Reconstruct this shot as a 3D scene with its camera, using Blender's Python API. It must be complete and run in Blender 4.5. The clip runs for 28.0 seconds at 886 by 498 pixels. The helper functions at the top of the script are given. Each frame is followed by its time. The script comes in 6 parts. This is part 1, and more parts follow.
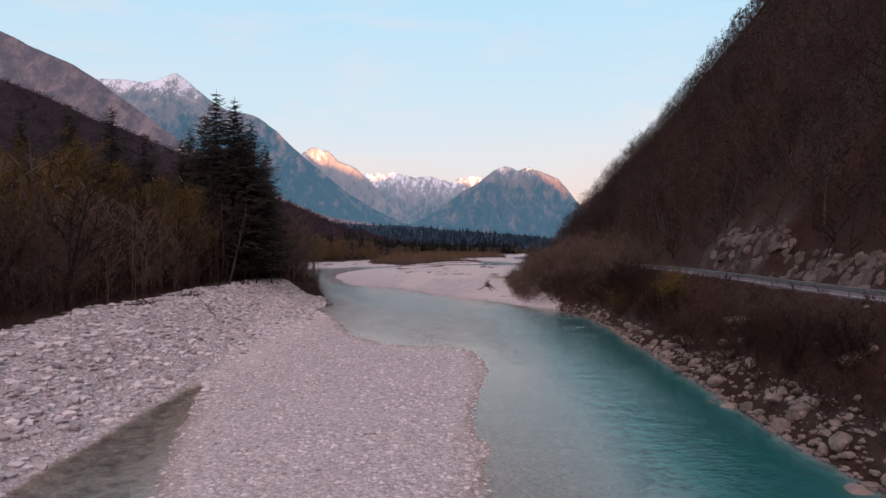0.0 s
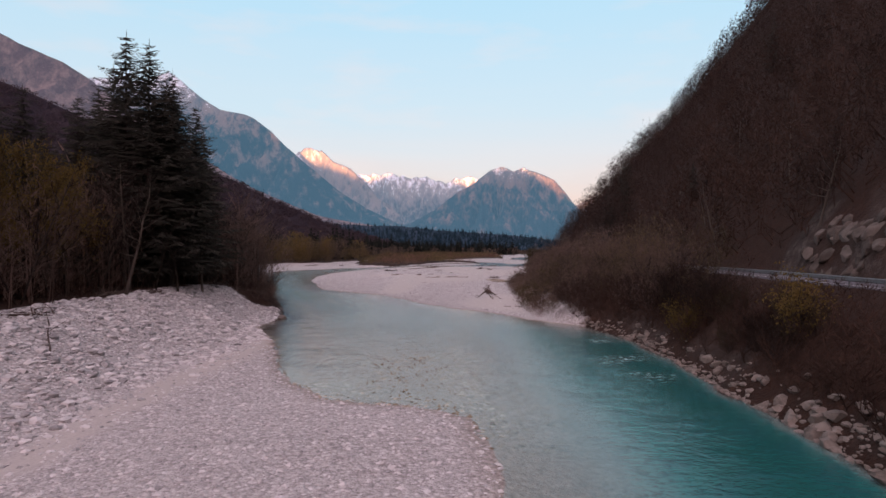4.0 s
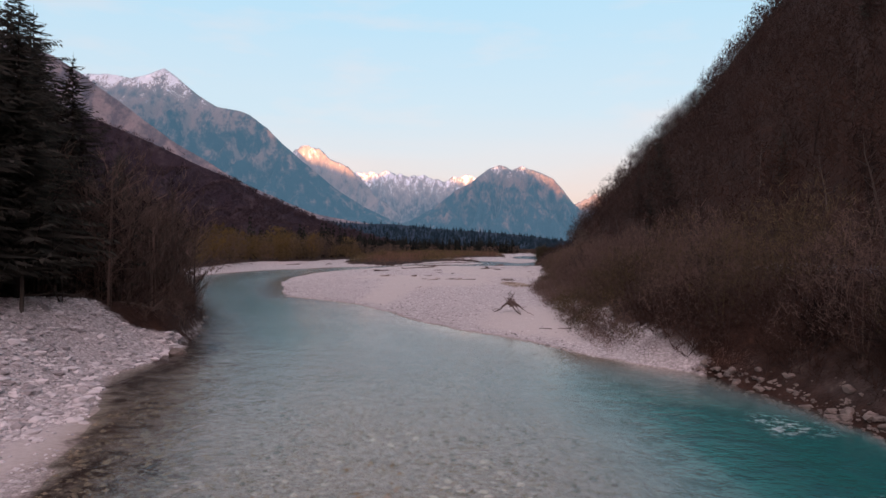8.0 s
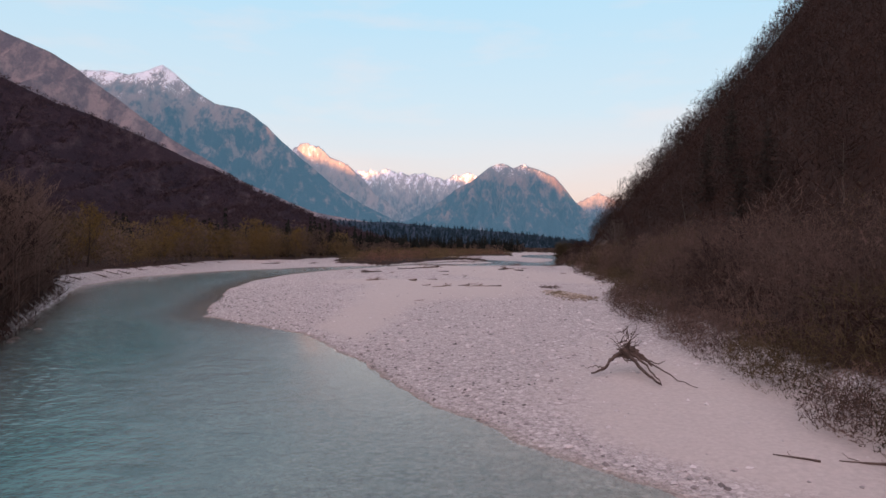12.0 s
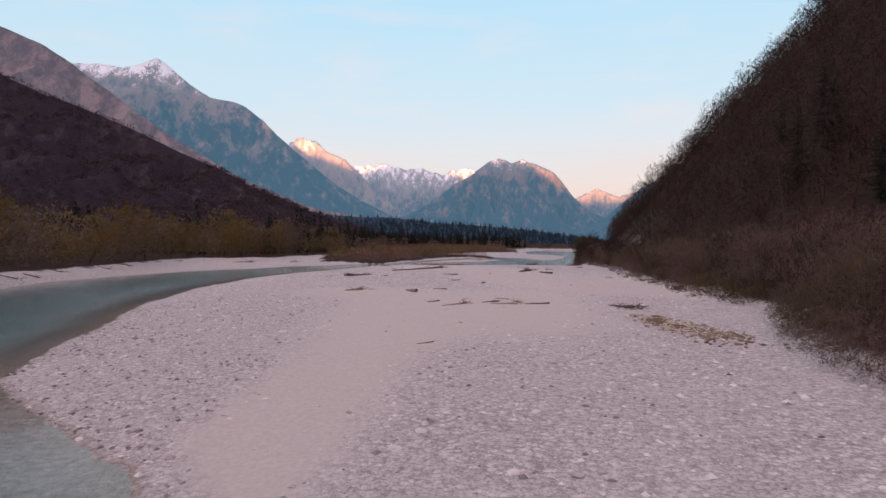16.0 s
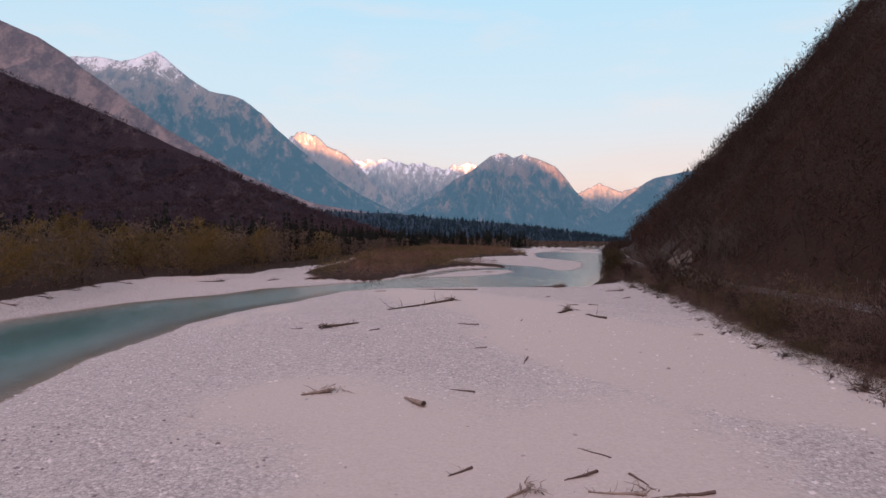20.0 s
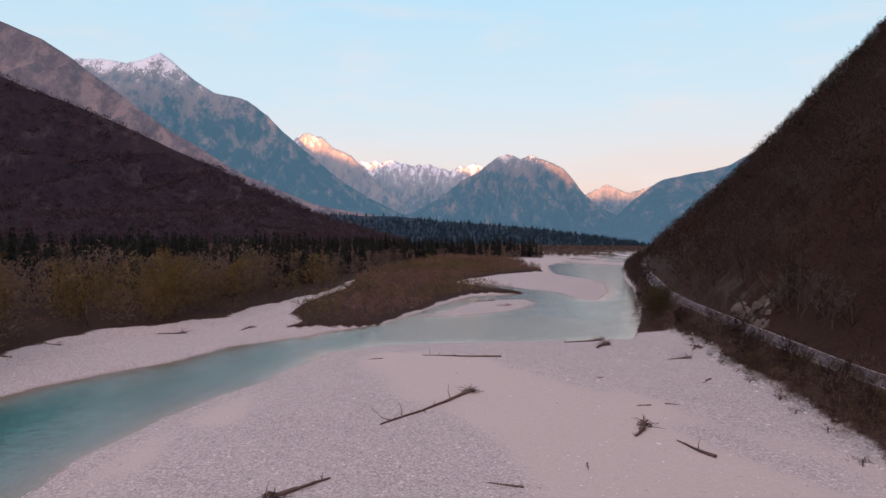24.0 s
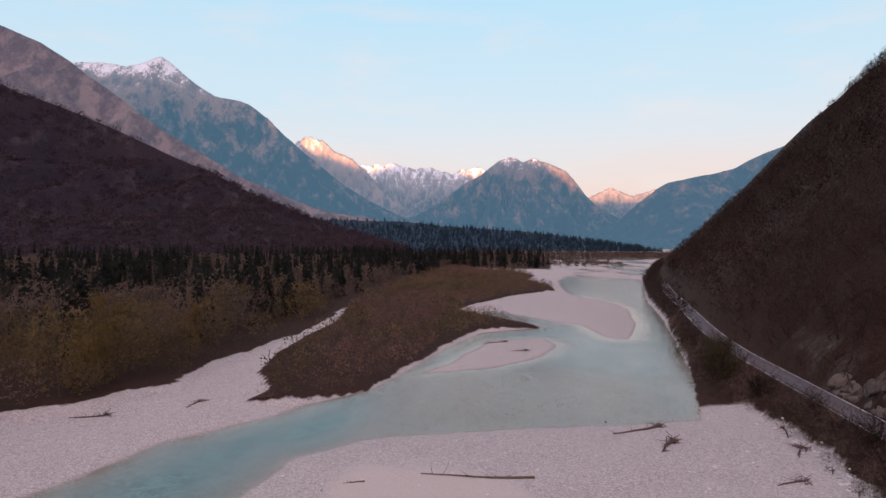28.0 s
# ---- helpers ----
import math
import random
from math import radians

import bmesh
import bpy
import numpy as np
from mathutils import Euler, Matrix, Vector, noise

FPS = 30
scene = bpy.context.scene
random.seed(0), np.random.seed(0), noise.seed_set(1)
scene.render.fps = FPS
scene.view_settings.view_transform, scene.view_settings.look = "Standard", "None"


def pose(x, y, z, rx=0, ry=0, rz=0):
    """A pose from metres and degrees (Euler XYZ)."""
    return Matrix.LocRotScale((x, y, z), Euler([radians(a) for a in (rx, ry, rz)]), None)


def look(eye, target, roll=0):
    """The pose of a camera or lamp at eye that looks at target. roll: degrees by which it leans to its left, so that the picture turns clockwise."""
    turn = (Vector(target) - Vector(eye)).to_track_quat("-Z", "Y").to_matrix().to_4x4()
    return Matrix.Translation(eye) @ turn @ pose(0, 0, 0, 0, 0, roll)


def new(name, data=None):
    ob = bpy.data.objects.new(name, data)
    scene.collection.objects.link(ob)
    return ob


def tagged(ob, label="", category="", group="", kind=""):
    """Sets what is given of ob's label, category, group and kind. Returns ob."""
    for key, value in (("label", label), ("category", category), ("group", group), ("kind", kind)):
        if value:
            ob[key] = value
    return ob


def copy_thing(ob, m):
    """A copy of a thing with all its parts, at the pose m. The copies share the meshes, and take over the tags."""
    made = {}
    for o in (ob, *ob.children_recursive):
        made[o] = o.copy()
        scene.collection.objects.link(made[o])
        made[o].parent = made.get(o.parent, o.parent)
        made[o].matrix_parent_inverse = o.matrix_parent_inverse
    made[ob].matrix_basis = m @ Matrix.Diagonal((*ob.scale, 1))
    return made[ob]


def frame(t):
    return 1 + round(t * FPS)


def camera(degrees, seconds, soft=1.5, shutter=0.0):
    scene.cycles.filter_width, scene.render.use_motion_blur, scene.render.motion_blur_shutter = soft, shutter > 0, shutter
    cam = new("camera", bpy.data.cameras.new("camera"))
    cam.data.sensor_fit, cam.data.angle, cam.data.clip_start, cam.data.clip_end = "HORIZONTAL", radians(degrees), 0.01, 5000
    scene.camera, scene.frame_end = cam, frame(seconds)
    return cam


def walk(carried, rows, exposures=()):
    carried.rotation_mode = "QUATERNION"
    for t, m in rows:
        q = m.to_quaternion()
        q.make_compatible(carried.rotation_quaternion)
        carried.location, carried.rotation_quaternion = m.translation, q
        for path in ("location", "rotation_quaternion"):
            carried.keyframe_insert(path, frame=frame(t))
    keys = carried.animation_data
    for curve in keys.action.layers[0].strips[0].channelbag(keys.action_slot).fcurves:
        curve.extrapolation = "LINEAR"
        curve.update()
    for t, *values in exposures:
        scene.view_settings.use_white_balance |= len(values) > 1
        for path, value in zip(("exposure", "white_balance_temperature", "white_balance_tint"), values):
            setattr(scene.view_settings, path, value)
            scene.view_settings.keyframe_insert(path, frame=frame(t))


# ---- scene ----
cam = camera(70.0, 28.0)
PATH = [
    (0, (1.065, -1.410, 9.674), (0.933, 18.590, 9.6305), 0.20),
    (1, (1.023, 4.298, 9.651), (0.914, 24.298, 9.6173), 0.21),
    (2, (1.221, 10.162, 9.505), (1.166, 30.162, 9.4956), 0.23),
    (3, (1.668, 16.366, 9.393), (1.652, 36.366, 9.3884), 0.24),
    (3.5, (1.869, 19.846, 9.276), (1.874, 39.846, 9.2700), 0.24),
    (5.5, (1.898, 34.527, 8.534), (1.933, 54.527, 8.5085), 0.31),
    (6.5, (1.603, 42.575, 8.472), (1.696, 62.575, 8.4597), 0.35),
    (7.5, (1.488, 51.617, 8.342), (1.574, 71.617, 8.3059), 0.40),
    (8.5, (1.028, 61.449, 8.172), (1.117, 81.449, 8.1275), 0.44),
    (9.5, (0.640, 71.681, 7.902), (0.722, 91.681, 7.8589), 0.48),
    (10.5, (0.282, 81.984, 7.717), (0.356, 101.983, 7.6425), 0.51),
    (11.5, (-0.010, 92.004, 7.405), (0.067, 112.004, 7.3381), 0.52),
    (12.5, (-0.349, 101.523, 7.218), (-0.280, 121.522, 7.1284), 0.53),
    (14.5, (-1.365, 116.862, 6.859), (-1.251, 136.861, 6.7284), 0.55),
    (15.5, (-1.700, 125.143, 7.116), (-1.557, 145.142, 6.9387), 0.57),
    (16.5, (-1.907, 133.521, 7.540), (-1.737, 153.519, 7.3050), 0.58),
    (17.5, (-2.338, 141.650, 8.576), (-2.143, 161.647, 8.2897), 0.59),
    (18.5, (-2.641, 149.507, 9.982), (-2.456, 169.504, 9.6357), 0.60),
    (19.5, (-3.028, 157.145, 11.808), (-2.873, 177.140, 11.4252), 0.61),
    (20.5, (-3.610, 164.989, 13.300), (-3.517, 184.986, 12.9130), 0.61),
    (22.5, (-4.224, 180.357, 17.589), (-4.237, 200.353, 17.1926), 0.57),
    (24.5, (-4.571, 194.597, 21.541), (-4.651, 214.594, 21.1995), 0.52),
    (25.5, (-4.851, 202.141, 23.040), (-4.946, 222.139, 22.7351), 0.50),
    (26.5, (-5.082, 210.140, 25.376), (-5.185, 230.137, 25.0593), 0.48),
    (27.5, (-5.290, 218.148, 27.608), (-5.419, 238.145, 27.3020), 0.46),
    (28, (-5.251, 222.238, 28.227), (-5.384, 242.235, 27.9447), 0.45),
]
walk(cam, [(t, look(eye, target, roll)) for t, eye, target, roll in PATH])

# ---- sky, sun ----
world = bpy.data.worlds.new("dusk_sky")
scene.world = world
world.use_nodes = True
wn, wl = world.node_tree.nodes, world.node_tree.links
wn.clear()
SUN_ELEVATION, SUN_AZIMUTH = 2.0, -8.0
nishita = wn.new("ShaderNodeTexSky")
nishita.sky_type = "NISHITA"
nishita.sun_disc = False
nishita.sun_elevation = radians(SUN_ELEVATION)
nishita.sun_rotation = radians(180 - SUN_AZIMUTH)
nishita.altitude = 400
bg_a = wn.new("ShaderNodeBackground")
bg_a.inputs["Strength"].default_value = 0.05
wl.new(nishita.outputs[0], bg_a.inputs["Color"])
coord = wn.new("ShaderNodeTexCoord")
split = wn.new("ShaderNodeSeparateXYZ")
wl.new(coord.outputs["Generated"], split.inputs[0])
streak_map = wn.new("ShaderNodeMapping")
streak_map.inputs["Scale"].default_value = (1.6, 1.6, 14)
wl.new(coord.outputs["Generated"], streak_map.inputs[0])
streaks = wn.new("ShaderNodeTexNoise")
streaks.inputs["Scale"].default_value = 1.7
streaks.inputs["Detail"].default_value = 5
wl.new(streak_map.outputs[0], streaks.inputs["Vector"])
wobble = wn.new("ShaderNodeMath")
wobble.operation = "MULTIPLY_ADD"
wl.new(streaks.outputs["Fac"], wobble.inputs[0])
wobble.inputs[1].default_value = -0.07
wl.new(split.outputs["Z"], wobble.inputs[2])
lift = wn.new("ShaderNodeMath")
lift.inputs[1].default_value = 0.035
wl.new(wobble.outputs[0], lift.inputs[0])
ramp = wn.new("ShaderNodeValToRGB")
wl.new(lift.outputs[0], ramp.inputs[0])
els = ramp.color_ramp.elements
for k, (pos, col) in enumerate(((0.0, (0.788, 0.58, 0.552)), (0.09, (0.827, 0.68, 0.695)), (0.15, (0.739, 0.75, 0.828)),
                                (0.22, (0.621, 0.77, 0.899)), (0.37, (0.492, 0.76, 0.950)), (0.62, (0.384, 0.52, 0.695)), (1.0, (0.305, 0.38, 0.531)))):
    e = els[k] if k < 2 else els.new(pos)
    e.position, e.color = pos, (*col, 1)
# thin pink veils of cloud
veil_map = wn.new("ShaderNodeMapping")
veil_map.inputs["Scale"].default_value = (2.2, 2.2, 9)
wl.new(coord.outputs["Generated"], veil_map.inputs[0])
veil = wn.new("ShaderNodeTexNoise")
veil.inputs["Scale"].default_value, veil.inputs["Detail"].default_value = 2.6, 7
wl.new(veil_map.outputs[0], veil.inputs["Vector"])
thin = wn.new("ShaderNodeMapRange")
wl.new(veil.outputs["Fac"], thin.inputs["Value"])
thin.inputs["From Min"].default_value, thin.inputs["From Max"].default_value = 0.50, 0.78
thin.inputs["To Max"].default_value = 0.6
cloud = wn.new("ShaderNodeMix")
cloud.data_type = "RGBA"
wl.new(thin.outputs[0], cloud.inputs["Factor"])
wl.new(ramp.outputs[0], cloud.inputs[6])
cloud.inputs[7].default_value = (0.83, 0.76, 0.80, 1)
bg_b = wn.new("ShaderNodeBackground")
bg_b.inputs["Strength"].default_value = 0.93
wl.new(cloud.outputs[2], bg_b.inputs["Color"])
# the sunset's wide warm glow, opposite to the way the valley runs
aim = wn.new("ShaderNodeVectorMath")
aim.operation = "DOT_PRODUCT"
wl.new(coord.outputs["Generated"], aim.inputs[0])
aim.inputs[1].default_value = (math.sin(radians(SUN_AZIMUTH)) * 0.88, -math.cos(radians(SUN_AZIMUTH)) * 0.88, 0.47)
glow = wn.new("ShaderNodeMapRange")
glow.interpolation_type = "SMOOTHSTEP"
wl.new(aim.outputs["Value"], glow.inputs["Value"])
glow.inputs["From Min"].default_value, glow.inputs["From Max"].default_value = 0.1, 1.0
glow.inputs["To Min"].default_value, glow.inputs["To Max"].default_value = 0.0, 1.95
bg_c = wn.new("ShaderNodeBackground")
bg_c.inputs["Color"].default_value = (0.96, 0.55, 0.53, 1)
wl.new(glow.outputs[0], bg_c.inputs["Strength"])
both = wn.new("ShaderNodeAddShader")
wl.new(bg_a.outputs[0], both.inputs[0])
wl.new(bg_b.outputs[0], both.inputs[1])
total = wn.new("ShaderNodeAddShader")
wl.new(both.outputs[0], total.inputs[0])
wl.new(bg_c.outputs[0], total.inputs[1])
wout = wn.new("ShaderNodeOutputWorld")
wl.new(total.outputs[0], wout.inputs[0])

sun = new("sun", bpy.data.lights.new("sun", "SUN"))
sun.data.energy, sun.data.angle, sun.data.color = 19.0, radians(0.5), (1.0, 0.43, 0.17)
ca = radians(SUN_AZIMUTH)
sun.matrix_world = look((math.sin(ca) * 100, -math.cos(ca) * 100, 100 * math.tan(radians(SUN_ELEVATION))), (0, 0, 0))

# ---- small numeric tools ----
rng = np.random.default_rng(7)


def smooth(t):
    t = np.clip(t, 0, 1)
    return t * t * (3 - 2 * t)


def hash2(i, j, seed):
    h = (i * 374761393 + j * 668265263 + seed * 982451653) & 0x7FFFFFFF
    h = ((h ^ (h >> 13)) * 1274126177) & 0x7FFFFFFF
    return ((h ^ (h >> 16)) & 0xFFFF) / 65535.0


def vnoise(x, y, seed=0):
    """Smooth value noise, 0 to 1."""
    i, j = np.floor(x).astype(np.int64), np.floor(y).astype(np.int64)
    u, v = x - i, y - j
    u, v = u * u * (3 - 2 * u), v * v * (3 - 2 * v)
    a, b = hash2(i, j, seed), hash2(i + 1, j, seed)
    c, d = hash2(i, j + 1, seed), hash2(i + 1, j + 1, seed)
    return (a * (1 - u) + b * u) * (1 - v) + (c * (1 - u) + d * u) * v


def fbm(x, y, size, octaves=4, seed=0):
    out, amp, tot = 0, 1.0, 0.0
    for k in range(octaves):
        out = out + amp * vnoise(x / size * 2 ** k + 17.3 * k, y / size * 2 ** k - 9.1 * k, seed + k)
        tot += amp
        amp *= 0.5
    return out / tot


def signed(px, py, poly):
    """Distance to a closed outline, positive inside."""
    best = np.full(px.shape, 1e18)
    inside = np.zeros(px.shape, bool)
    n = len(poly)
    for k in range(n):
        (ax, ay), (bx, by) = poly[k], poly[(k + 1) % n]
        dx, dy = bx - ax, by - ay
        t = np.clip(((px - ax) * dx + (py - ay) * dy) / (dx * dx + dy * dy), 0, 1)
        best = np.minimum(best, (px - ax - t * dx) ** 2 + (py - ay - t * dy) ** 2)
        if dy != 0:
            cross = (ay > py) != (by > py)
            inside ^= cross & (px < dx * (py - ay) / dy + ax)
    return np.sqrt(best) * np.where(inside, 1, -1)


# ---- the plan of the valley: shores, banks, road ----
LEFT_LAND = [(1.5, -4000), (2, 0), (2.5, 23), (3, 40), (4.2, 50), (3.8, 57), (1, 59.5), (-5.5, 61.5), (-8, 66), (-10.7, 72), (-13.5, 82), (-16, 89),
             (-18.6, 95), (-19, 106), (-21.5, 113), (-27, 130), (-38, 153), (-50, 178), (-62, 205), (-67, 235), (-65, 252), (-59, 276),
             (-50, 291), (-44, 308), (-32, 323), (-22, 341), (-12, 369), (5, 414), (26, 431), (15, 450), (4, 466), (14, 474),
             (29, 449), (40, 434), (42, 404), (48, 405), (60, 440), (71, 490), (70, 514), (60, 560), (66, 622), (94, 810)]
LEFT_LAND += [(150, 1122), (150, 1500), (500, 2300), (500, 6000), (-7000, 6000), (-7000, -4000)]
POND = [(-17, -60), (-17, 34), (-18, 49), (-15.5, 41), (-13, 31), (-10, 22), (-8, -60)]
RIGHT_LAND = [(18, -4000), (18, 23), (19, 44), (20, 62), (21, 89), (19, 98), (13, 104), (8, 114.5), (0, 125), (-6, 139), (-11, 149),
              (-19, 156), (-24, 161), (-30, 182), (-35, 202), (-38, 223), (-38, 250), (-35, 267), (-30, 281), (-28, 290), (-25, 303),
              (-17, 311), (-4, 315), (13, 318), (35, 322), (44, 348), (57, 387), (74, 446), (94, 533), (132, 662), (193, 832),
              (302, 1158), (900, 1700), (2500, 2500), (7000, 2500), (7000, -4000)]
ISLAND = [(-12, 354), (-4, 368), (8, 402), (23, 405), (25, 393), (18, 376), (6, 362), (-4, 357)]
LEFT_WOOD = [(-27, -4000), (-27, 23), (-27.7, 46), (-28.4, 62), (-29, 72), (-30, 90), (-28.6, 100), (-26.5, 108), (-23, 112), (-26, 125), (-31.8, 138), (-41.5, 158), (-52, 180),
             (-66, 205), (-71, 235), (-72, 261), (-73, 283), (-74, 305), (-71, 315), (-61, 327), (-56, 337), (-57, 349), (-54, 362),
             (-50, 384), (-45, 416), (-46, 464), (-40, 480), (-36, 600), (5, 848), (92, 826), (125, 1000), (60, 1500), (60, 6000), (-7000, 6000), (-7000, -4000)]
WILLOWS = [(-39, 327), (-28, 332), (-20, 340), (-14, 360), (-5, 391), (5, 419), (25, 427), (16, 444), (-1, 474), (25, 530),
           (55, 575), (58, 610), (50, 660), (64, 720), (48, 790), (0, 850), (-40, 600), (-44, 473), (-41, 430), (-44, 394), (-45, 369), (-43, 350), (-37, 337)]
ROAD_Y = [-4000, 38, 49, 62, 79, 110, 160, 220, 270, 300, 330, 360, 394, 446, 533, 662, 832, 1158, 1700, 2500]
ROAD_X = [10, 28, 30, 31.5, 33, 35.5, 38, 42, 45, 49, 53, 57, 65, 79, 102, 142, 205, 316, 915, 2515]
ROAD_Z = [6.6, 6.6, 6.6, 6.6, 6.6, 6.4, 6, 5.4, 5, 5, 5, 5, 5, 5, 5, 5, 5, 5, 5, 5]
SCRUB_Y = [-4000, 24, 44, 62, 89, 97, 103, 111, 134, 158, 168, 178, 195, 212, 227, 250, 263, 290, 305, 322, 339, 387, 446, 533, 662, 832, 1158, 1700, 2500]
SCRUB_X = [18.5, 18.5, 19.5, 20.5, 21.2, 19, 15.2, 14.2, 14.8, 16.2, 19.5, 25, 27, 28.5, 29.5, 34, 36.5, 39.5, 43, 44.5, 43.5, 55.5, 72.5, 92.5, 131, 194, 304, 902, 2502]


def road_at(y):
    return np.interp(y, ROAD_Y, ROAD_X), np.interp(y, ROAD_Y, ROAD_Z)


def ground(x, y):
    """Height of the ground, and the masks soil, rock and sand."""
    x, y = np.asarray(x, float), np.asarray(y, float)
    wob = 1.6 * (fbm(x, y, 7, 3, 3) - 0.5)
    far = smooth((y - 560) / 200)
    s_left, s_right = signed(x, y, LEFT_LAND), signed(x, y, RIGHT_LAND)
    s_isle, s_pond = signed(x, y, ISLAND), signed(x, y, POND)
    s = np.maximum(np.maximum(s_left, s_right), s_isle) + wob
    s = np.minimum(s, -s_pond + 0.5 * wob)
    # river bed, shallow off the bars, deep under the right bank
    deep = 0.72 + 1.15 * smooth((x - 6) / 8) * smooth((112 - y) / 20) + 0.35 * smooth((-x - 15) / 10) * smooth((y - 115) / 20)
    run = np.interp(y, [95, 110, 130, 150, 180, 205], [-8, -14, -22, -29, -42, -53])
    deep = deep + 0.85 * np.exp(-((x - run) / 5.5) ** 2) * smooth((y - 96) / 20) * smooth((300 - y) / 60)
    deep *= 1 - 0.86 * np.exp(-((x + 1) / 11) ** 2 - ((y - 80) / 19) ** 2)
    deep *= 1 - 0.80 * np.exp(-((x - 0.3) / 5.5) ** 4 - ((y - 68) / 14) ** 4)
    deep *= 1 - 0.86 * np.exp(-((x - 8) / 26) ** 4 - ((y - 340) / 26) ** 4)
    deep *= 0.72 + 0.56 * fbm(x, y * 0.6, 8, 3, 15)
    deep *= 1 - 0.55 * smooth((y - 420) / 100)
    deep *= 1 - 0.5 * np.exp(-((s_left + 3) / 4) ** 2) * smooth((y - 68) / 8) * smooth((150 - y) / 30)
    ease = 5.0 - 4.4 * smooth((x - 11) / 3) * smooth((94 - y) / 10)
    bed = -deep * (1 - np.exp(np.minimum(s, 0) / ease)) - 0.02
    bed = np.where(s_pond > -2, np.maximum(bed, -0.35), bed)
    riffle = np.exp(-((x - 7) / 20) ** 4 - ((y - 338) / 20) ** 4)
    bed = bed * (1 - 0.85 * riffle) + riffle * (0.16 * fbm(x, y * 0.8, 7, 4, 27) - 0.16)
    bed = bed + far * 0.9 * (fbm(x * 0.8, y * 0.22, 18, 3, 11) - 0.10)
    crest = np.where(s_right > -3, 1.75, 0.8)
    crest = np.where((s_left > 0) & (y > 270), 1.0, crest)
    bar = 0.02 + crest * (1 - np.exp(-np.maximum(s, 0) / 13.0)) + 0.16 * (fbm(x, y, 9, 4, 21) - 0.5) * smooth(s / 3)
    z = np.where(s > 0, bar, bed)
    # left bank with its terrace
    s_wood = signed(x, y, LEFT_WOOD)
    wide = np.interp(y, [92, 110, 135, 180, 300, 330], [12, 5, 3.5, 6, 6, 4])
    high = np.interp(y, [60, 105, 113, 150, 300, 400], [4.6, 4.7, 2.6, 1.6, 2.2, 1.8])
    up = smooth((s_wood + wide + 1.2 * wob) / (wide + 0.8))
    rough = fbm(x, y, 3.2, 4, 31) - 0.5
    z = z + np.maximum(high - np.maximum(z, 0), 0) * up * (s_left > 0) + 0.55 * rough * up * (1 - up) * 4 * (s_left > 0)
    s_will = signed(x, y, WILLOWS)
    z = z + 0.9 * smooth((s_will + 2) / 4)
    # right: scrub bank, road bench, rock face, hillside
    xr, zr = road_at(y)
    xv = np.interp(y, SCRUB_Y, SCRUB_X)
    t = (x - xv + 0.8 * wob) / np.maximum(xr - 2.9 - xv, 2)
    bump = fbm(x, y, 5, 4, 41) - 0.5
    rise = np.clip(t, 0, 1) ** 0.85
    z = np.where(t > 0, np.maximum(z, 0.1) * (1 - rise) + zr * rise + 1.6 * bump * np.clip(t * (1 - t) * 4, 0, 1), z)
    d = x - (xr + 3.0)
    crag = np.maximum(smooth((y - 36) / 8) * smooth((96 - y) / 10), smooth((y - 303) / 6) * smooth((350 - y) / 10))
    face = 0.8 + 2.6 * crag * smooth((vnoise(y / 7, y * 0 + 3.0, 51) - 0.15) / 0.5)
    steep = np.interp(y, [60, 150, 260, 330, 450, 600], [1.05, 1.15, 1.175, 1.12, 0.95, 0.86])
    hill = face * smooth(d / 1.6) + steep * np.maximum(d - 1, 0) + 7.0 * (fbm(x, y, 42, 4, 61) - 0.5) * smooth(d / 20)
    hill = hill + 0.17 * smooth((y - 180) / 90) * np.maximum(d - 65, 0)
    top = 310.0
    hill = np.where(hill < top * 0.6, hill, top * (0.6 + 0.4 * (1 - np.exp(-(hill - top * 0.6) / (top * 0.4)))))
    z = np.where(d > 0, zr + hill, z)
    soil = np.maximum(smooth((s_wood + 0.8 + 2.2 * wob) / 1.0) * (s_left > 0), smooth((s_will + 0.6 + 1.3 * wob) / 0.9))
    soil = np.maximum(soil, smooth(t * 6 - 0.3 + wob * 0.5 + 2.1 * smooth((102 - y) / 8)) * (x > 10))
    soil = np.maximum(soil, smooth((s_wood + 4 + wob) / 1.5) * smooth((y - 104) / 5) * smooth((205 - y) / 30) * (s_left > 0))
    soil = np.maximum(soil, smooth((s_right + 0.4 + 0.5 * wob) / 0.8) * smooth((y - 327) / 6) * (x > 30))
    # silt and algae under the left bank and in the pool
    silt = np.exp(-((s_left + 1.5) / 4.5) ** 2) * (s_left < 0.2) * smooth((y - 66) / 8) * smooth((170 - y) / 30)
    soil = np.maximum(soil, 0.75 * silt * (0.55 + 0.6 * fbm(x, y, 5, 3, 87)) * (x < 0))
    soil = np.maximum(soil, 0.5 * smooth((s_pond + 0.3) / 1.5) * (0.4 + fbm(x, y, 4, 3, 89)))
    rock = np.where(d > -0.3, 1 - smooth((d - 2 - 3 * (bump + 0.5)) / 2), 0) * smooth((face - 1.4) / 1.2) * smooth((fbm(x, y, 3.5, 3, 73) - 0.38) * 7)
    rock = np.maximum(rock, smooth(t * 8) * (1 - smooth(t * 2.2)) * (y < 105) * smooth((fbm(x, y, 6, 2, 71) - 0.35) * 6))
    sand = 0.75 * smooth((fbm(x + 0.35 * y, y * 0.45, 16, 3, 81) - 0.50) * 9) * smooth((s_right - 1) / 5) * smooth((y - 150) / 20)
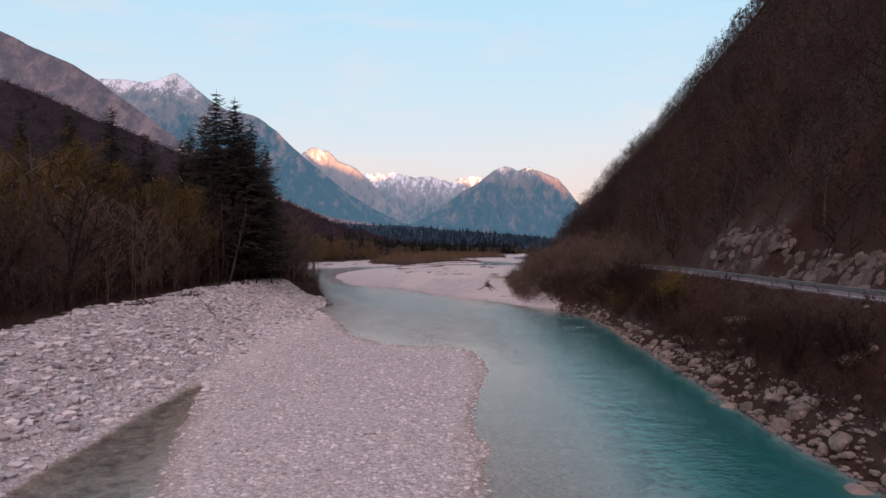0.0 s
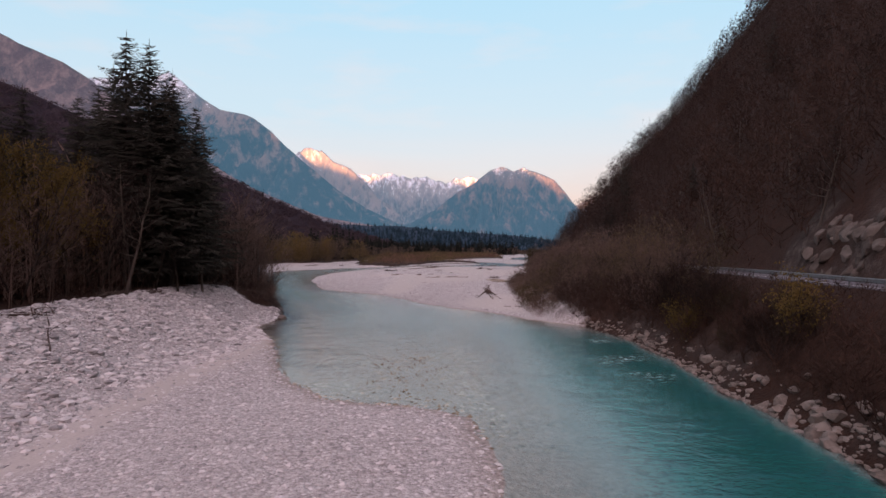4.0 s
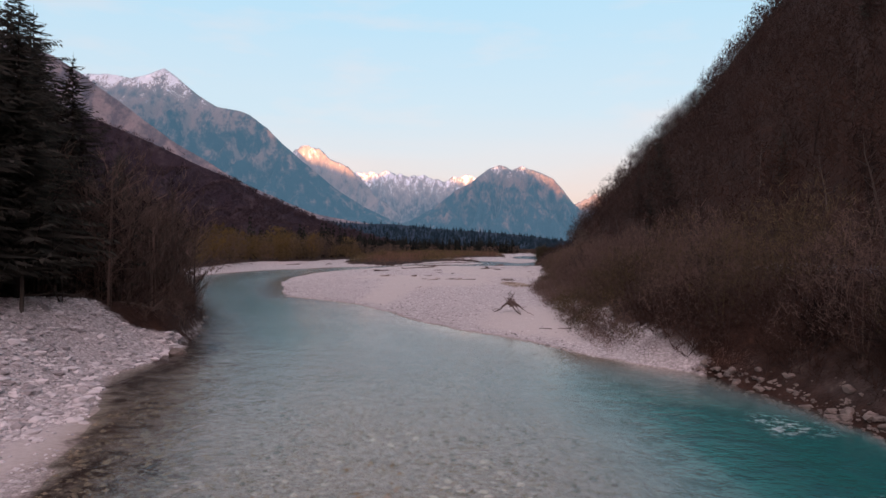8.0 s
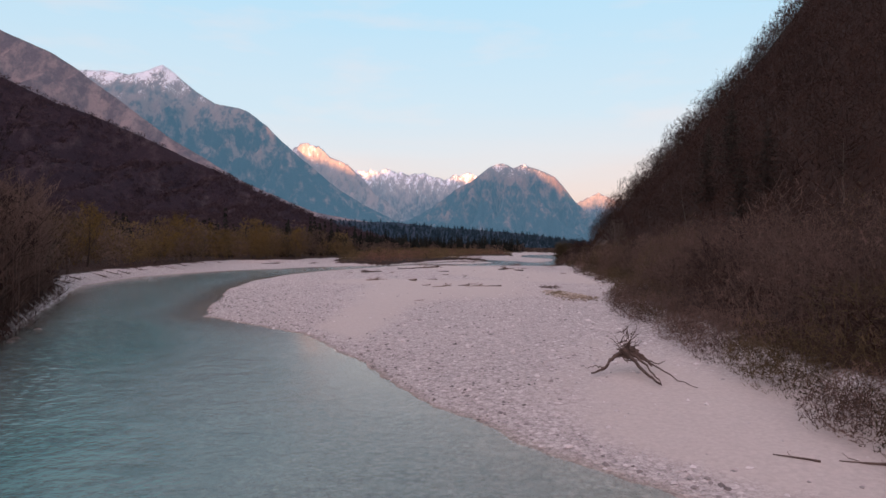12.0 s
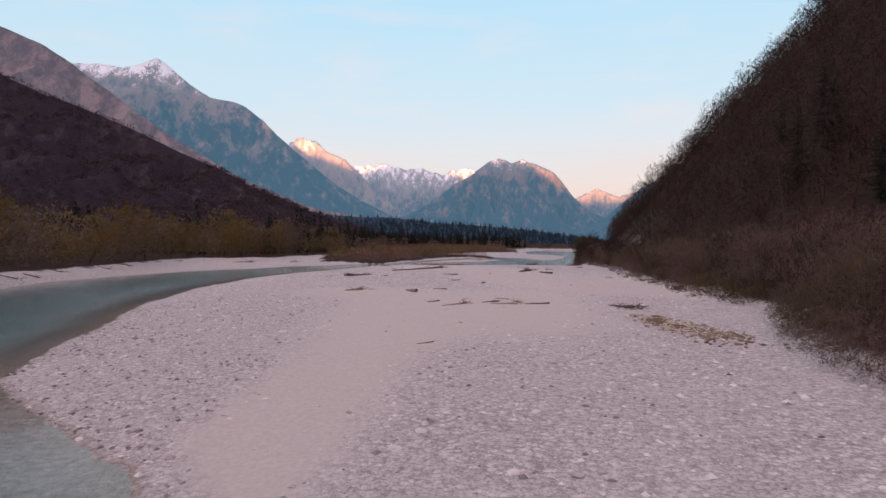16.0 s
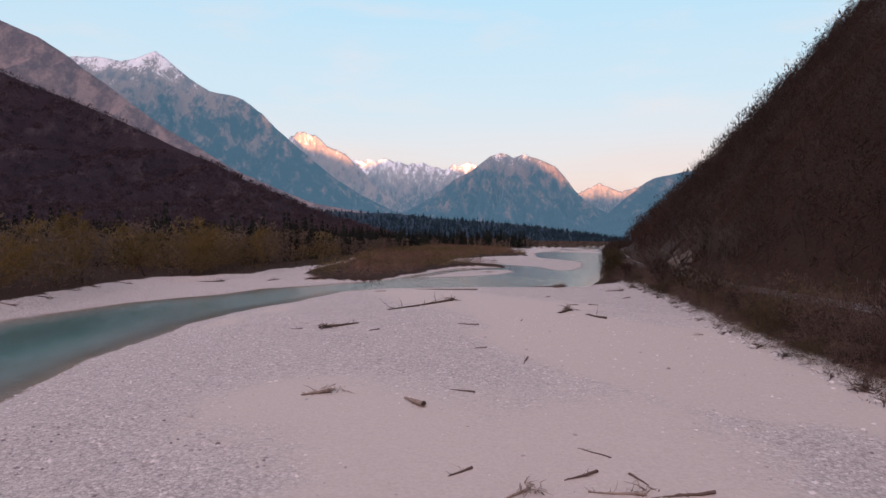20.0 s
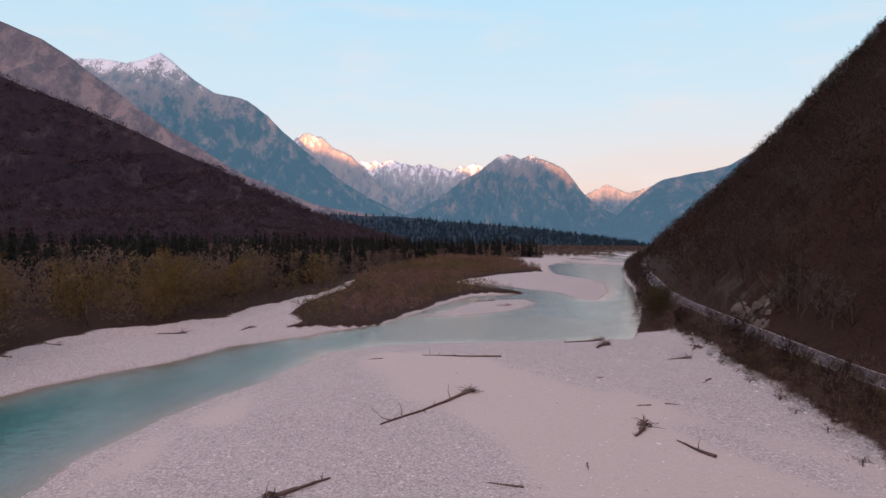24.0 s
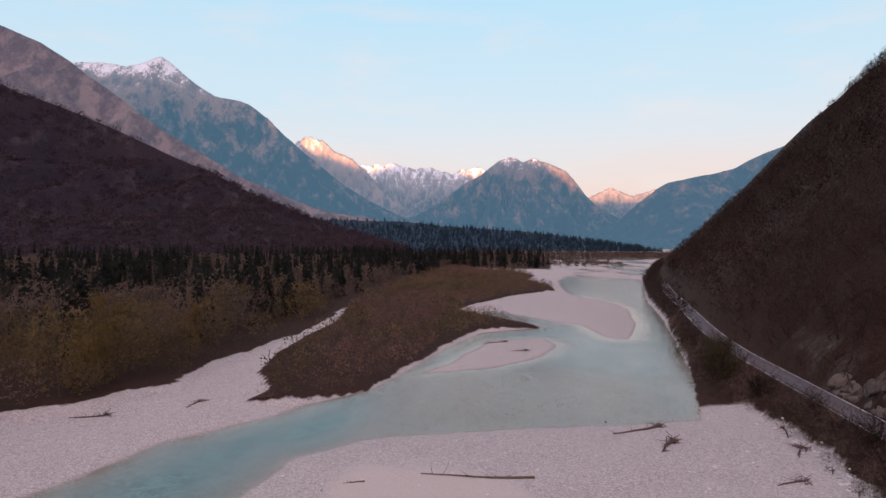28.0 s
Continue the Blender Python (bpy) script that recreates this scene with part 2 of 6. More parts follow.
    soft = np.exp(-((x - 1 - 0.1 * (y - 185)) / 12) ** 4 - ((y - 187) / 20) ** 4) + np.exp(-((x + 8 - 0.16 * (y - 150)) / 3.5) ** 2) * smooth((y - 135) / 10) * smooth((190 - y) / 15)
    soft = soft + np.exp(-((x + 13) / 7) ** 2 - ((y - 203) / 9) ** 2) + 1.1 * np.exp(-((x - 11) / 6) ** 2 - ((y - 122) / 14) ** 2)
    sand = np.maximum(sand, np.clip(soft * (0.55 + 0.9 * fbm(x, y, 6, 3, 83)), 0, 1) * smooth(s_right / 3))
    sand = np.maximum(sand, 0.9 * smooth((2.5 - np.abs(x + 15.5 + wob - 0.03 * (y - 60))) / 2.5) * smooth((y - 38) / 12) * smooth((112 - y) / 15))
    return z, np.clip(soil, 0, 1), np.clip(rock, 0, 1), np.clip(sand, 0, 1), s


def ground_z(x, y):
    return ground(np.atleast_1d(np.asarray(x, float)), np.atleast_1d(np.asarray(y, float)))[0]


# ---- materials ----
def mat(name):
    m = bpy.data.materials.new(name)
    m.use_nodes = True
    nt = m.node_tree
    nt.nodes.clear()
    out = nt.nodes.new("ShaderNodeOutputMaterial")
    bsdf = nt.nodes.new("ShaderNodeBsdfPrincipled")
    nt.links.new(bsdf.outputs[0], out.inputs[0])
    bsdf.inputs["Specular IOR Level"].default_value = 0.12
    return m, nt, bsdf, out


def node(nt, kind, **values):
    n = nt.nodes.new("ShaderNode" + kind)
    for k, v in values.items():
        n.inputs[k.replace("_", " ")].default_value = v
    return n


def colours(nt, fac, stops):
    r = nt.nodes.new("ShaderNodeValToRGB")
    for k, (pos, c) in enumerate(stops):
        e = r.color_ramp.elements[k] if k < 2 else r.color_ramp.elements.new(pos)
        e.position, e.color = pos, (*c, 1)
    nt.links.new(fac, r.inputs[0])
    return r.outputs[0]


def blend(nt, fac, a, b, how="MIX"):
    m = nt.nodes.new("ShaderNodeMix")
    m.data_type, m.blend_type = "RGBA", how
    for sock, v in ((m.inputs["Factor"], fac), (m.inputs[6], a), (m.inputs[7], b)):
        if hasattr(v, "is_linked"):
            nt.links.new(v, sock)
        else:
            sock.default_value = v if isinstance(v, float) else (*v, 1)
    return m.outputs[2]


def calc(nt, how, a, b=0.0, clamp=False):
    m = nt.nodes.new("ShaderNodeMath")
    m.operation, m.use_clamp = how, clamp
    for sock, v in ((m.inputs[0], a), (m.inputs[1], b)):
        if hasattr(v, "is_linked"):
            nt.links.new(v, sock)
        else:
            sock.default_value = v
    return m.outputs[0]


def noise_tex(nt, scale, detail=4.0, vector=None, rough=0.55):
    n = node(nt, "TexNoise", Scale=scale, Detail=detail, Roughness=rough)
    if vector is None:
        vector = nt.nodes.new("ShaderNodeNewGeometry").outputs["Position"]
    nt.links.new(vector, n.inputs["Vector"])
    return n.outputs["Fac"]


def attr(nt, name):
    a = nt.nodes.new("ShaderNodeAttribute")
    a.attribute_name = name
    return a.outputs["Fac"]


def relief(nt, bsdf, height, strength, distance):
    b = node(nt, "Bump", Strength=strength, Distance=distance)
    nt.links.new(height, b.inputs["Height"])
    nt.links.new(b.outputs[0], bsdf.inputs["Normal"])
    return b


def ground_material():
    m, nt, bsdf, out = mat("valley_ground")
    pos = nt.nodes.new("ShaderNodeNewGeometry").outputs["Position"]
    vor = node(nt, "TexVoronoi", Scale=4.6)
    nt.links.new(pos, vor.inputs["Vector"])
    vor2 = node(nt, "TexVoronoi", Scale=11.5)
    nt.links.new(pos, vor2.inputs["Vector"])
    tone = node(nt, "SeparateColor")
    nt.links.new(vor.outputs["Color"], tone.inputs[0])
    tone2 = node(nt, "SeparateColor")
    nt.links.new(vor2.outputs["Color"], tone2.inputs[0])
    peb = colours(nt, tone.outputs[0], ((0, (0.20, 0.188, 0.188)), (0.2, (0.41, 0.392, 0.39)), (0.75, (0.53, 0.508, 0.503)), (1, (0.74, 0.72, 0.72))))
    peb2 = colours(nt, tone2.outputs[0], ((0, (0.30, 0.28, 0.275)), (0.5, (0.47, 0.435, 0.425)), (1, (0.58, 0.55, 0.545))))
    peb = blend(nt, 0.4, peb, peb2)
    gap = colours(nt, calc(nt, "MULTIPLY", vor2.outputs["Distance"], vor.outputs["Distance"]), ((0.0, (1, 1, 1)), (0.14, (1, 1, 1)), (0.45, (0.48, 0.455, 0.44))))
    peb = blend(nt, 0.85, peb, gap, "MULTIPLY")
    patch = noise_tex(nt, 0.11, 5, pos)
    peb = blend(nt, calc(nt, "MULTIPLY", patch, 0.55), peb, (0.46, 0.437, 0.427))
    fine = noise_tex(nt, 5.0, 5, pos)
    sand = colours(nt, fine, ((0.3, (0.40, 0.37, 0.348)), (0.7, (0.475, 0.44, 0.415))))
    drift = calc(nt, "MULTIPLY", calc(nt, "SUBTRACT", noise_tex(nt, 0.55, 6, pos, 0.65), 0.5), 0.9)
    sand_f = colours(nt, calc(nt, "ADD", attr(nt, "sand"), drift), ((0.22, (0, 0, 0)), (0.72, (1, 1, 1))))
    col = blend(nt, calc(nt, "MULTIPLY", sand_f, 0.92), peb, sand)
    # stones that lie under water or are splashed: brown with algae
    sep = node(nt, "SeparateXYZ")
    nt.links.new(pos, sep.inputs[0])
    mw = nt.nodes.new("ShaderNodeMapRange")
    nt.links.new(sep.outputs["Z"], mw.inputs["Value"])
    mw.inputs["From Min"].default_value, mw.inputs["From Max"].default_value = 0.10, -0.03
    col = blend(nt, calc(nt, "MULTIPLY", mw.outputs[0], 0.85), col, blend(nt, 0.9, col, (0.52, 0.44, 0.35), "MULTIPLY"))
    litter = noise_tex(nt, 1.3, 6, pos, 0.7)
    big = noise_tex(nt, 0.06, 4, pos)
    earth = colours(nt, litter, ((0.3, (0.012, 0.0075, 0.0058)), (0.55, (0.032, 0.018, 0.0125)), (0.75, (0.075, 0.038, 0.024))))
    earth = blend(nt, calc(nt, "MULTIPLY", big, 0.5), earth, (0.045, 0.021, 0.015))
    rag = calc(nt, "MULTIPLY", calc(nt, "SUBTRACT", noise_tex(nt, 0.9, 6, pos, 0.7), 0.5), 1.3)
    soil_f = colours(nt, calc(nt, "ADD", attr(nt, "soil"), rag), ((0.30, (0, 0, 0)), (0.72, (1, 1, 1))))
    col = blend(nt, soil_f, col, earth)
    st = nt.nodes.new("ShaderNodeMapping")
    st.inputs["Scale"].default_value = (1, 1, 0.9)
    nt.links.new(pos, st.inputs[0])
    crack = noise_tex(nt, 0.9, 8, st.outputs[0], 0.7)
    stone = colours(nt, crack, ((0.35, (0.024, 0.018, 0.015)), (0.52, (0.066, 0.052, 0.046)), (0.7, (0.15, 0.125, 0.113))))
    rock_f = attr(nt, "rock")
    rock_f = calc(nt, "MULTIPLY", rock_f, calc(nt, "MULTIPLY", noise_tex(nt, 0.5, 4, pos), 1.3), True)
    col = blend(nt, rock_f, col, stone)
    nt.links.new(col, bsdf.inputs["Base Color"])
    bsdf.inputs["Roughness"].default_value = 0.88
    hgt = calc(nt, "ADD", calc(nt, "MULTIPLY", vor.outputs["Distance"], -0.6), calc(nt, "MULTIPLY", vor2.outputs["Distance"], -0.4))
    hgt = calc(nt, "ADD", calc(nt, "MULTIPLY", hgt, calc(nt, "SUBTRACT", 1.0, sand_f)), calc(nt, "MULTIPLY", litter, 0.8))
    relief(nt, bsdf, hgt, 0.9, 0.12)
    return m


def water_material():
    m, nt, bsdf, out = mat("river_water")
    nt.nodes.remove(bsdf)
    pos = nt.nodes.new("ShaderNodeNewGeometry").outputs["Position"]
    mp = nt.nodes.new("ShaderNodeMapping")
    mp.inputs["Rotation"].default_value = (0, 0, radians(8))
    mp.inputs["Scale"].default_value = (0.85, 1.0, 1)
    nt.links.new(pos, mp.inputs[0])
    w1 = noise_tex(nt, 0.55, 5, mp.outputs[0], 0.6)
    w2 = noise_tex(nt, 2.4, 4, mp.outputs[0], 0.6)
    bmp = node(nt, "Bump", Strength=1.0, Distance=0.24)
    calm = calc(nt, "ADD", 0.10, calc(nt, "MULTIPLY", attr(nt, "stir"), 0.36))
    nt.links.new(calm, bmp.inputs["Strength"])
    nt.links.new(calc(nt, "ADD", w1, calc(nt, "MULTIPLY", w2, 0.35)), bmp.inputs["Height"])
    depth = attr(nt, "depth")
    murk = calc(nt, "SUBTRACT", 1.0, calc(nt, "POWER", 2.718, calc(nt, "MULTIPLY", calc(nt, "POWER", calc(nt, "MULTIPLY", depth, 1.35), 1.6), -1.0)), True)
    teal = colours(nt, calc(nt, "DIVIDE", depth, 1.8), ((0.0, (0.26, 0.29, 0.27)), (0.35, (0.22, 0.33, 0.32)), (0.72, (0.020, 0.150, 0.138)), (1.0, (0.005, 0.082, 0.070))))
    teal = blend(nt, calc(nt, "MULTIPLY", calc(nt, "MULTIPLY", noise_tex(nt, 0.14, 4, mp.outputs[0]), murk), 0.55), teal, (0.03, 0.13, 0.135))
    # Shading of ripples painted into the water's colour as darker teal noise streaks.
    ripple_shade = colours(nt, calc(nt, "ADD", calc(nt, "MULTIPLY", w1, 0.6), calc(nt, "MULTIPLY", w2, 0.4)), ((0.48, (0, 0, 0)), (0.60, (1, 1, 1))))
    teal = blend(nt, calc(nt, "MULTIPLY", calc(nt, "MULTIPLY", ripple_shade, murk), 0.85), teal, (0.018, 0.10, 0.105))
    foam = calc(nt, "MULTIPLY", attr(nt, "foam"), colours(nt, noise_tex(nt, 1.9, 6, mp.outputs[0], 0.75), ((0.50, (0, 0, 0)), (0.64, (1, 1, 1)))))
    body = node(nt, "BsdfDiffuse")
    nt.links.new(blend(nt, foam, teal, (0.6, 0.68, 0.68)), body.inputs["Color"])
    clear = node(nt, "BsdfTransparent", Color=(0.92, 0.95, 0.92, 1))
    mix = nt.nodes.new("ShaderNodeMixShader")
    nt.links.new(calc(nt, "MAXIMUM", murk, foam), mix.inputs[0])
    nt.links.new(clear.outputs[0], mix.inputs[1])
    nt.links.new(body.outputs[0], mix.inputs[2])
    gloss = node(nt, "BsdfGlossy", Roughness=0.12)
    nt.links.new(bmp.outputs[0], gloss.inputs["Normal"])
    fres = node(nt, "LayerWeight", Blend=0.5)
    nt.links.new(bmp.outputs[0], fres.inputs["Normal"])
    mirror = calc(nt, "ADD", calc(nt, "MULTIPLY", calc(nt, "POWER", fres.outputs["Facing"], 5.0), 0.95), 0.03, True)
    top = nt.nodes.new("ShaderNodeMixShader")
    nt.links.new(mirror, top.inputs[0])
    nt.links.new(mix.outputs[0], top.inputs[1])
    nt.links.new(gloss.outputs[0], top.inputs[2])
    nt.links.new(top.outputs[0], out.inputs[0])
    return m


def plant_material(name, dark, light, rough=0.9, tint=True):
    """Bark, twigs or leaves: varied from plant to plant and from twig to twig."""
    m, nt, bsdf, out = mat(name)
    info = nt.nodes.new("ShaderNodeObjectInfo").outputs["Random"]
    isle = nt.nodes.new("ShaderNodeNewGeometry").outputs["Random Per Island"]
    grain = noise_tex(nt, 0.35, 4)
    f = calc(nt, "ADD", calc(nt, "MULTIPLY", info, 0.36), calc(nt, "MULTIPLY", isle, 0.10))
    f = calc(nt, "ADD", f, calc(nt, "ADD", 0.1, calc(nt, "MULTIPLY", grain, 0.2)))
    if tint:
        f = calc(nt, "ADD", calc(nt, "MULTIPLY", f, 0.55), calc(nt, "MULTIPLY", attr(nt, "tint"), 0.62))
    nt.links.new(colours(nt, f, ((0.1, dark), (0.85, light))), bsdf.inputs["Base Color"])
    bsdf.inputs["Roughness"].default_value = rough
    thin = node(nt, "BsdfTranslucent")
    nt.links.new(bsdf.inputs["Base Color"].links[0].from_socket, thin.inputs["Color"])
    mix = node(nt, "MixShader", Fac=0.42)
    nt.links.new(bsdf.outputs[0], mix.inputs[1])
    nt.links.new(thin.outputs[0], mix.inputs[2])
    nt.links.new(mix.outputs[0], out.inputs[0])
    return m


def simple(name, a, b, scale, rough=0.8, bump=0.3, dist=0.03, metal=0.0, singly=False):
    m, nt, bsdf, out = mat(name)
    n = noise_tex(nt, scale, 6, None, 0.65)
    n2 = noise_tex(nt, scale * 0.13, 4)
    info = nt.nodes.new("ShaderNodeObjectInfo").outputs["Random"]
    if singly:
        info = calc(nt, "MULTIPLY", nt.nodes.new("ShaderNodeNewGeometry").outputs["Random Per Island"], 2.0)
    f = calc(nt, "ADD", calc(nt, "MULTIPLY", n, 0.6), calc(nt, "MULTIPLY", calc(nt, "ADD", n2, info), 0.22))
    nt.links.new(colours(nt, f, ((0.25, a), (0.75, b))), bsdf.inputs["Base Color"])
    bsdf.inputs["Roughness"].default_value, bsdf.inputs["Metallic"].default_value = rough, metal
    relief(nt, bsdf, n, bump, dist)
    return m


def mountain_material(name, wood, scree, haze, snow_from=9000.0, snow_full=9900.0, size=1.0, snow_amount=1.0, bare=(0.45, 0.57), treeline=None, crag=(0.27, 0.235, 0.225)):
    """Forest below, pale rock and gullies above, snow on the heights; a bluish glow paints in the evening air."""
    m, nt, bsdf, out = mat(name)
    pos = nt.nodes.new("ShaderNodeNewGeometry").outputs["Position"]
    st = nt.nodes.new("ShaderNodeMapping")
    st.inputs["Scale"].default_value = (1.1, 0.6, 0.62)
    nt.links.new(pos, st.inputs[0])
    n1 = noise_tex(nt, 0.009 / size, 9, st.outputs[0], 0.62)
    n2 = noise_tex(nt, 0.03 / size, 6, st.outputs[0], 0.7)
    f = calc(nt, "ADD", calc(nt, "MULTIPLY", n1, 0.7), calc(nt, "MULTIPLY", n2, 0.3))
    sep = node(nt, "SeparateXYZ")
    nt.links.new(pos, sep.inputs[0])
    g = f
    if treeline:
        tl = nt.nodes.new("ShaderNodeMapRange")
        nt.links.new(sep.outputs["Z"], tl.inputs["Value"])
        tl.inputs["From Min"].default_value, tl.inputs["From Max"].default_value = treeline
        tl.inputs["To Min"].default_value, tl.inputs["To Max"].default_value = -0.06, 0.09
        g = calc(nt, "ADD", f, tl.outputs[0])
    half = 0.5 * (bare[0] + bare[1])
    col = colours(nt, g, ((bare[0], wood), (half, tuple(0.6 * a + 0.4 * b for a, b in zip(wood, scree))), (bare[1], scree)))
    mr = nt.nodes.new("ShaderNodeMapRange")
    nt.links.new(sep.outputs["Z"], mr.inputs["Value"])
    mr.inputs["From Min"].default_value, mr.inputs["From Max"].default_value = snow_from, snow_full
    n3 = noise_tex(nt, 0.11 / size, 5, st.outputs[0], 0.7)
    sf = calc(nt, "ADD", mr.outputs[0], calc(nt, "MULTIPLY", calc(nt, "SUBTRACT", calc(nt, "ADD", calc(nt, "MULTIPLY", f, 0.6), calc(nt, "MULTIPLY", n3, 0.4)), 0.5), 4.0))
    sf = calc(nt, "MULTIPLY", colours(nt, sf, ((0.5, (0, 0, 0)), (0.62, (1, 1, 1)))), snow_amount)
    sf = calc(nt, "MULTIPLY", sf, calc(nt, "MULTIPLY", mr.outputs[0], 4.0, True))
    col = blend(nt, calc(nt, "MULTIPLY", n3, 0.7), col, blend(nt, 1.0, col, (0.25, 0.25, 0.28), "MULTIPLY"))
    rock_up = blend(nt, mr.outputs[0], col, crag)
    col = blend(nt, sf, rock_up, (0.80, 0.80, 0.84))
    nt.links.new(col, bsdf.inputs["Base Color"])
    bsdf.inputs["Roughness"].default_value = 0.95
    relief(nt, bsdf, calc(nt, "ADD", n2, calc(nt, "MULTIPLY", n3, 0.35)), 0.75, 55.0 * size)
    # Haze put in as emission; the slopes give off no light themselves.
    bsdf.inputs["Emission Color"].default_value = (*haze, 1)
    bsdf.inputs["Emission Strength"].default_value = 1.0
    return m


GROUND = ground_material()
WATER = water_material()
TWIG = plant_material("bare_twigs", (0.013, 0.009, 0.008), (0.068, 0.0455, 0.0385))
TWIG_BANK = plant_material("bank_twigs", (0.046, 0.033, 0.028), (0.172, 0.120, 0.099))
TWIG_OLIVE = plant_material("olive_twigs", (0.028, 0.021, 0.012), (0.165, 0.118, 0.055))
TWIG_MOSS = plant_material("dull_olive_twigs", (0.030, 0.023, 0.014), (0.13, 0.097, 0.055))
TWIG_RED = plant_material("russet_twigs", (0.021, 0.0128, 0.0108), (0.072, 0.042, 0.032))
LEAF_GOLD = plant_material("yellow_autumn_leaves", (0.10, 0.068, 0.022), (0.29, 0.195, 0.062))
BARK = plant_material("grey_brown_bark", (0.026, 0.020, 0.017), (0.085, 0.068, 0.058), tint=False)
BARK_PALE = plant_material("pale_grey_bark", (0.07, 0.058, 0.050), (0.165, 0.14, 0.122), tint=False)
NEEDLE = plant_material("dark_spruce_needles", (0.034, 0.032, 0.027), (0.110, 0.104, 0.086))
DRIFT = simple("weathered_driftwood", (0.042, 0.030, 0.026), (0.15, 0.116, 0.10), 6.0, 0.85, 0.5, 0.02)
DRIFT_PALE = simple("bleached_driftwood", (0.15, 0.115, 0.095), (0.33, 0.27, 0.235), 6.0, 0.85, 0.5, 0.02)
ROCK = simple("grey_limestone", (0.022, 0.017, 0.014), (0.27, 0.232, 0.206), 2.1, 0.9, 0.9, 0.10)
CRAG = simple("weathered_mossy_limestone", (0.016, 0.012, 0.010), (0.165, 0.138, 0.122), 1.1, 0.95, 1.0, 0.15)
PEBBLE = simple("pale_river_stone", (0.105, 0.100, 0.100), (0.60, 0.583, 0.583), 2.2, 0.85, 0.3, 0.02, singly=True)
ASPHALT = simple("worn_asphalt", (0.095, 0.09, 0.10), (0.15, 0.142, 0.155), 3.0, 0.9, 0.2, 0.01)
STEEL = simple("galvanised_steel", (0.16, 0.16, 0.165), (0.28, 0.28, 0.29), 4.0, 0.5, 0.1, 0.004, 0.7)
SCRUB_RED = plant_material("reddish_willow_twigs", (0.045, 0.028, 0.021), (0.215, 0.128, 0.092))
SCRUB_OLIVE = plant_material("olive_willow_twigs", (0.045, 0.035, 0.019), (0.21, 0.155, 0.076))
SUNK = simple("algae_brown_stone", (0.05, 0.038, 0.026), (0.24, 0.195, 0.14), 2.2, 0.7, 0.3, 0.02, singly=True)
DAMP = simple("dark_damp_stone", (0.055, 0.050, 0.050), (0.24, 0.225, 0.222), 2.2, 0.6, 0.3, 0.02, singly=True)
SHOAL = simple("wet_shoal_stone", (0.085, 0.068, 0.05), (0.42, 0.37, 0.31), 2.2, 0.55, 0.3, 0.02, singly=True)
TWIG_VALLEY = plant_material("grey_brown_twigs", (0.030, 0.022, 0.018), (0.145, 0.106, 0.083))
NEEDLE_DARK = plant_material("blackish_fir_needles", (0.007, 0.008, 0.007), (0.027, 0.030, 0.025))
NEEDLE_FAR = plant_material("haze_glow_needles", (0.008, 0.013, 0.014), (0.022, 0.030, 0.030))
# Faint blue emission painted on these needles as distance haze.
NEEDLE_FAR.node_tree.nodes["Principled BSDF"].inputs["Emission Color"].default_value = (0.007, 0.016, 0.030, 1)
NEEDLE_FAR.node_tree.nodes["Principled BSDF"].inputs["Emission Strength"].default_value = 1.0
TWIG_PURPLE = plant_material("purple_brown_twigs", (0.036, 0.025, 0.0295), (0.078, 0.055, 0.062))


# ---- building tools ----
def mesh_from(name, verts, faces, material=None, floats=None, shade=True):
    """One mesh from arrays; faces is an (n, 3) or (n, 4) array."""
    verts, faces = np.asarray(verts, np.float32), np.asarray(faces, np.int32)
    me = bpy.data.meshes.new(name)
    n, k = faces.shape
    me.vertices.add(len(verts))
    me.vertices.foreach_set("co", verts.ravel())
    me.loops.add(n * k)
    me.loops.foreach_set("vertex_index", faces.ravel())
    me.polygons.add(n)
    me.polygons.foreach_set("loop_start", np.arange(0, n * k, k, dtype=np.int32))
    for key, values in (floats or {}).items():
        a = me.attributes.new(key, "FLOAT", "POINT")
        a.data.foreach_set("value", np.asarray(values, np.float32))
    me.update(calc_edges=True)
    me.polygons.foreach_set("use_smooth", np.full(n, shade))
    if material:
        me.materials.append(material)
    return me


def part(name, mesh, parent, label=""):
    ob = new(name, mesh)
    ob.parent = parent
    if label:
        ob["label"] = label
    return ob


def grid_faces(nx, ny):
    """Quads of a grid whose vertices run along x first."""
    i = np.arange(nx - 1)[None, :] + nx * np.arange(ny - 1)[:, None]
    i = i.ravel()
    return np.stack([i, i + 1, i + 1 + nx, i + nx], 1)


def tube(points, radii, sides=5):
    """Vertices and quads of a bent, tapered round bar."""
    pts = np.asarray(points, float)
    tang = np.gradient(pts, axis=0)
    tang /= np.linalg.norm(tang, axis=1)[:, None] + 1e-9
    ref = np.where(np.abs(tang[:, 2:3]) > 0.9, np.array([[1.0, 0, 0]]), np.array([[0, 0, 1.0]]))
    u = np.cross(tang, ref)
    u /= np.linalg.norm(u, axis=1)[:, None] + 1e-9
    v = np.cross(tang, u)
    a = np.arange(sides) * 2 * np.pi / sides
    ring = np.cos(a)[None, :, None] * u[:, None] + np.sin(a)[None, :, None] * v[:, None]
    verts = (pts[:, None] + ring * np.asarray(radii)[:, None, None]).reshape(-1, 3)
    n = len(pts)
    k = np.arange(sides)
    faces = [np.stack([r * sides + k, r * sides + (k + 1) % sides, (r + 1) * sides + (k + 1) % sides, (r + 1) * sides + k], 1) for r in range(n - 1)]
    return verts, np.concatenate(faces)


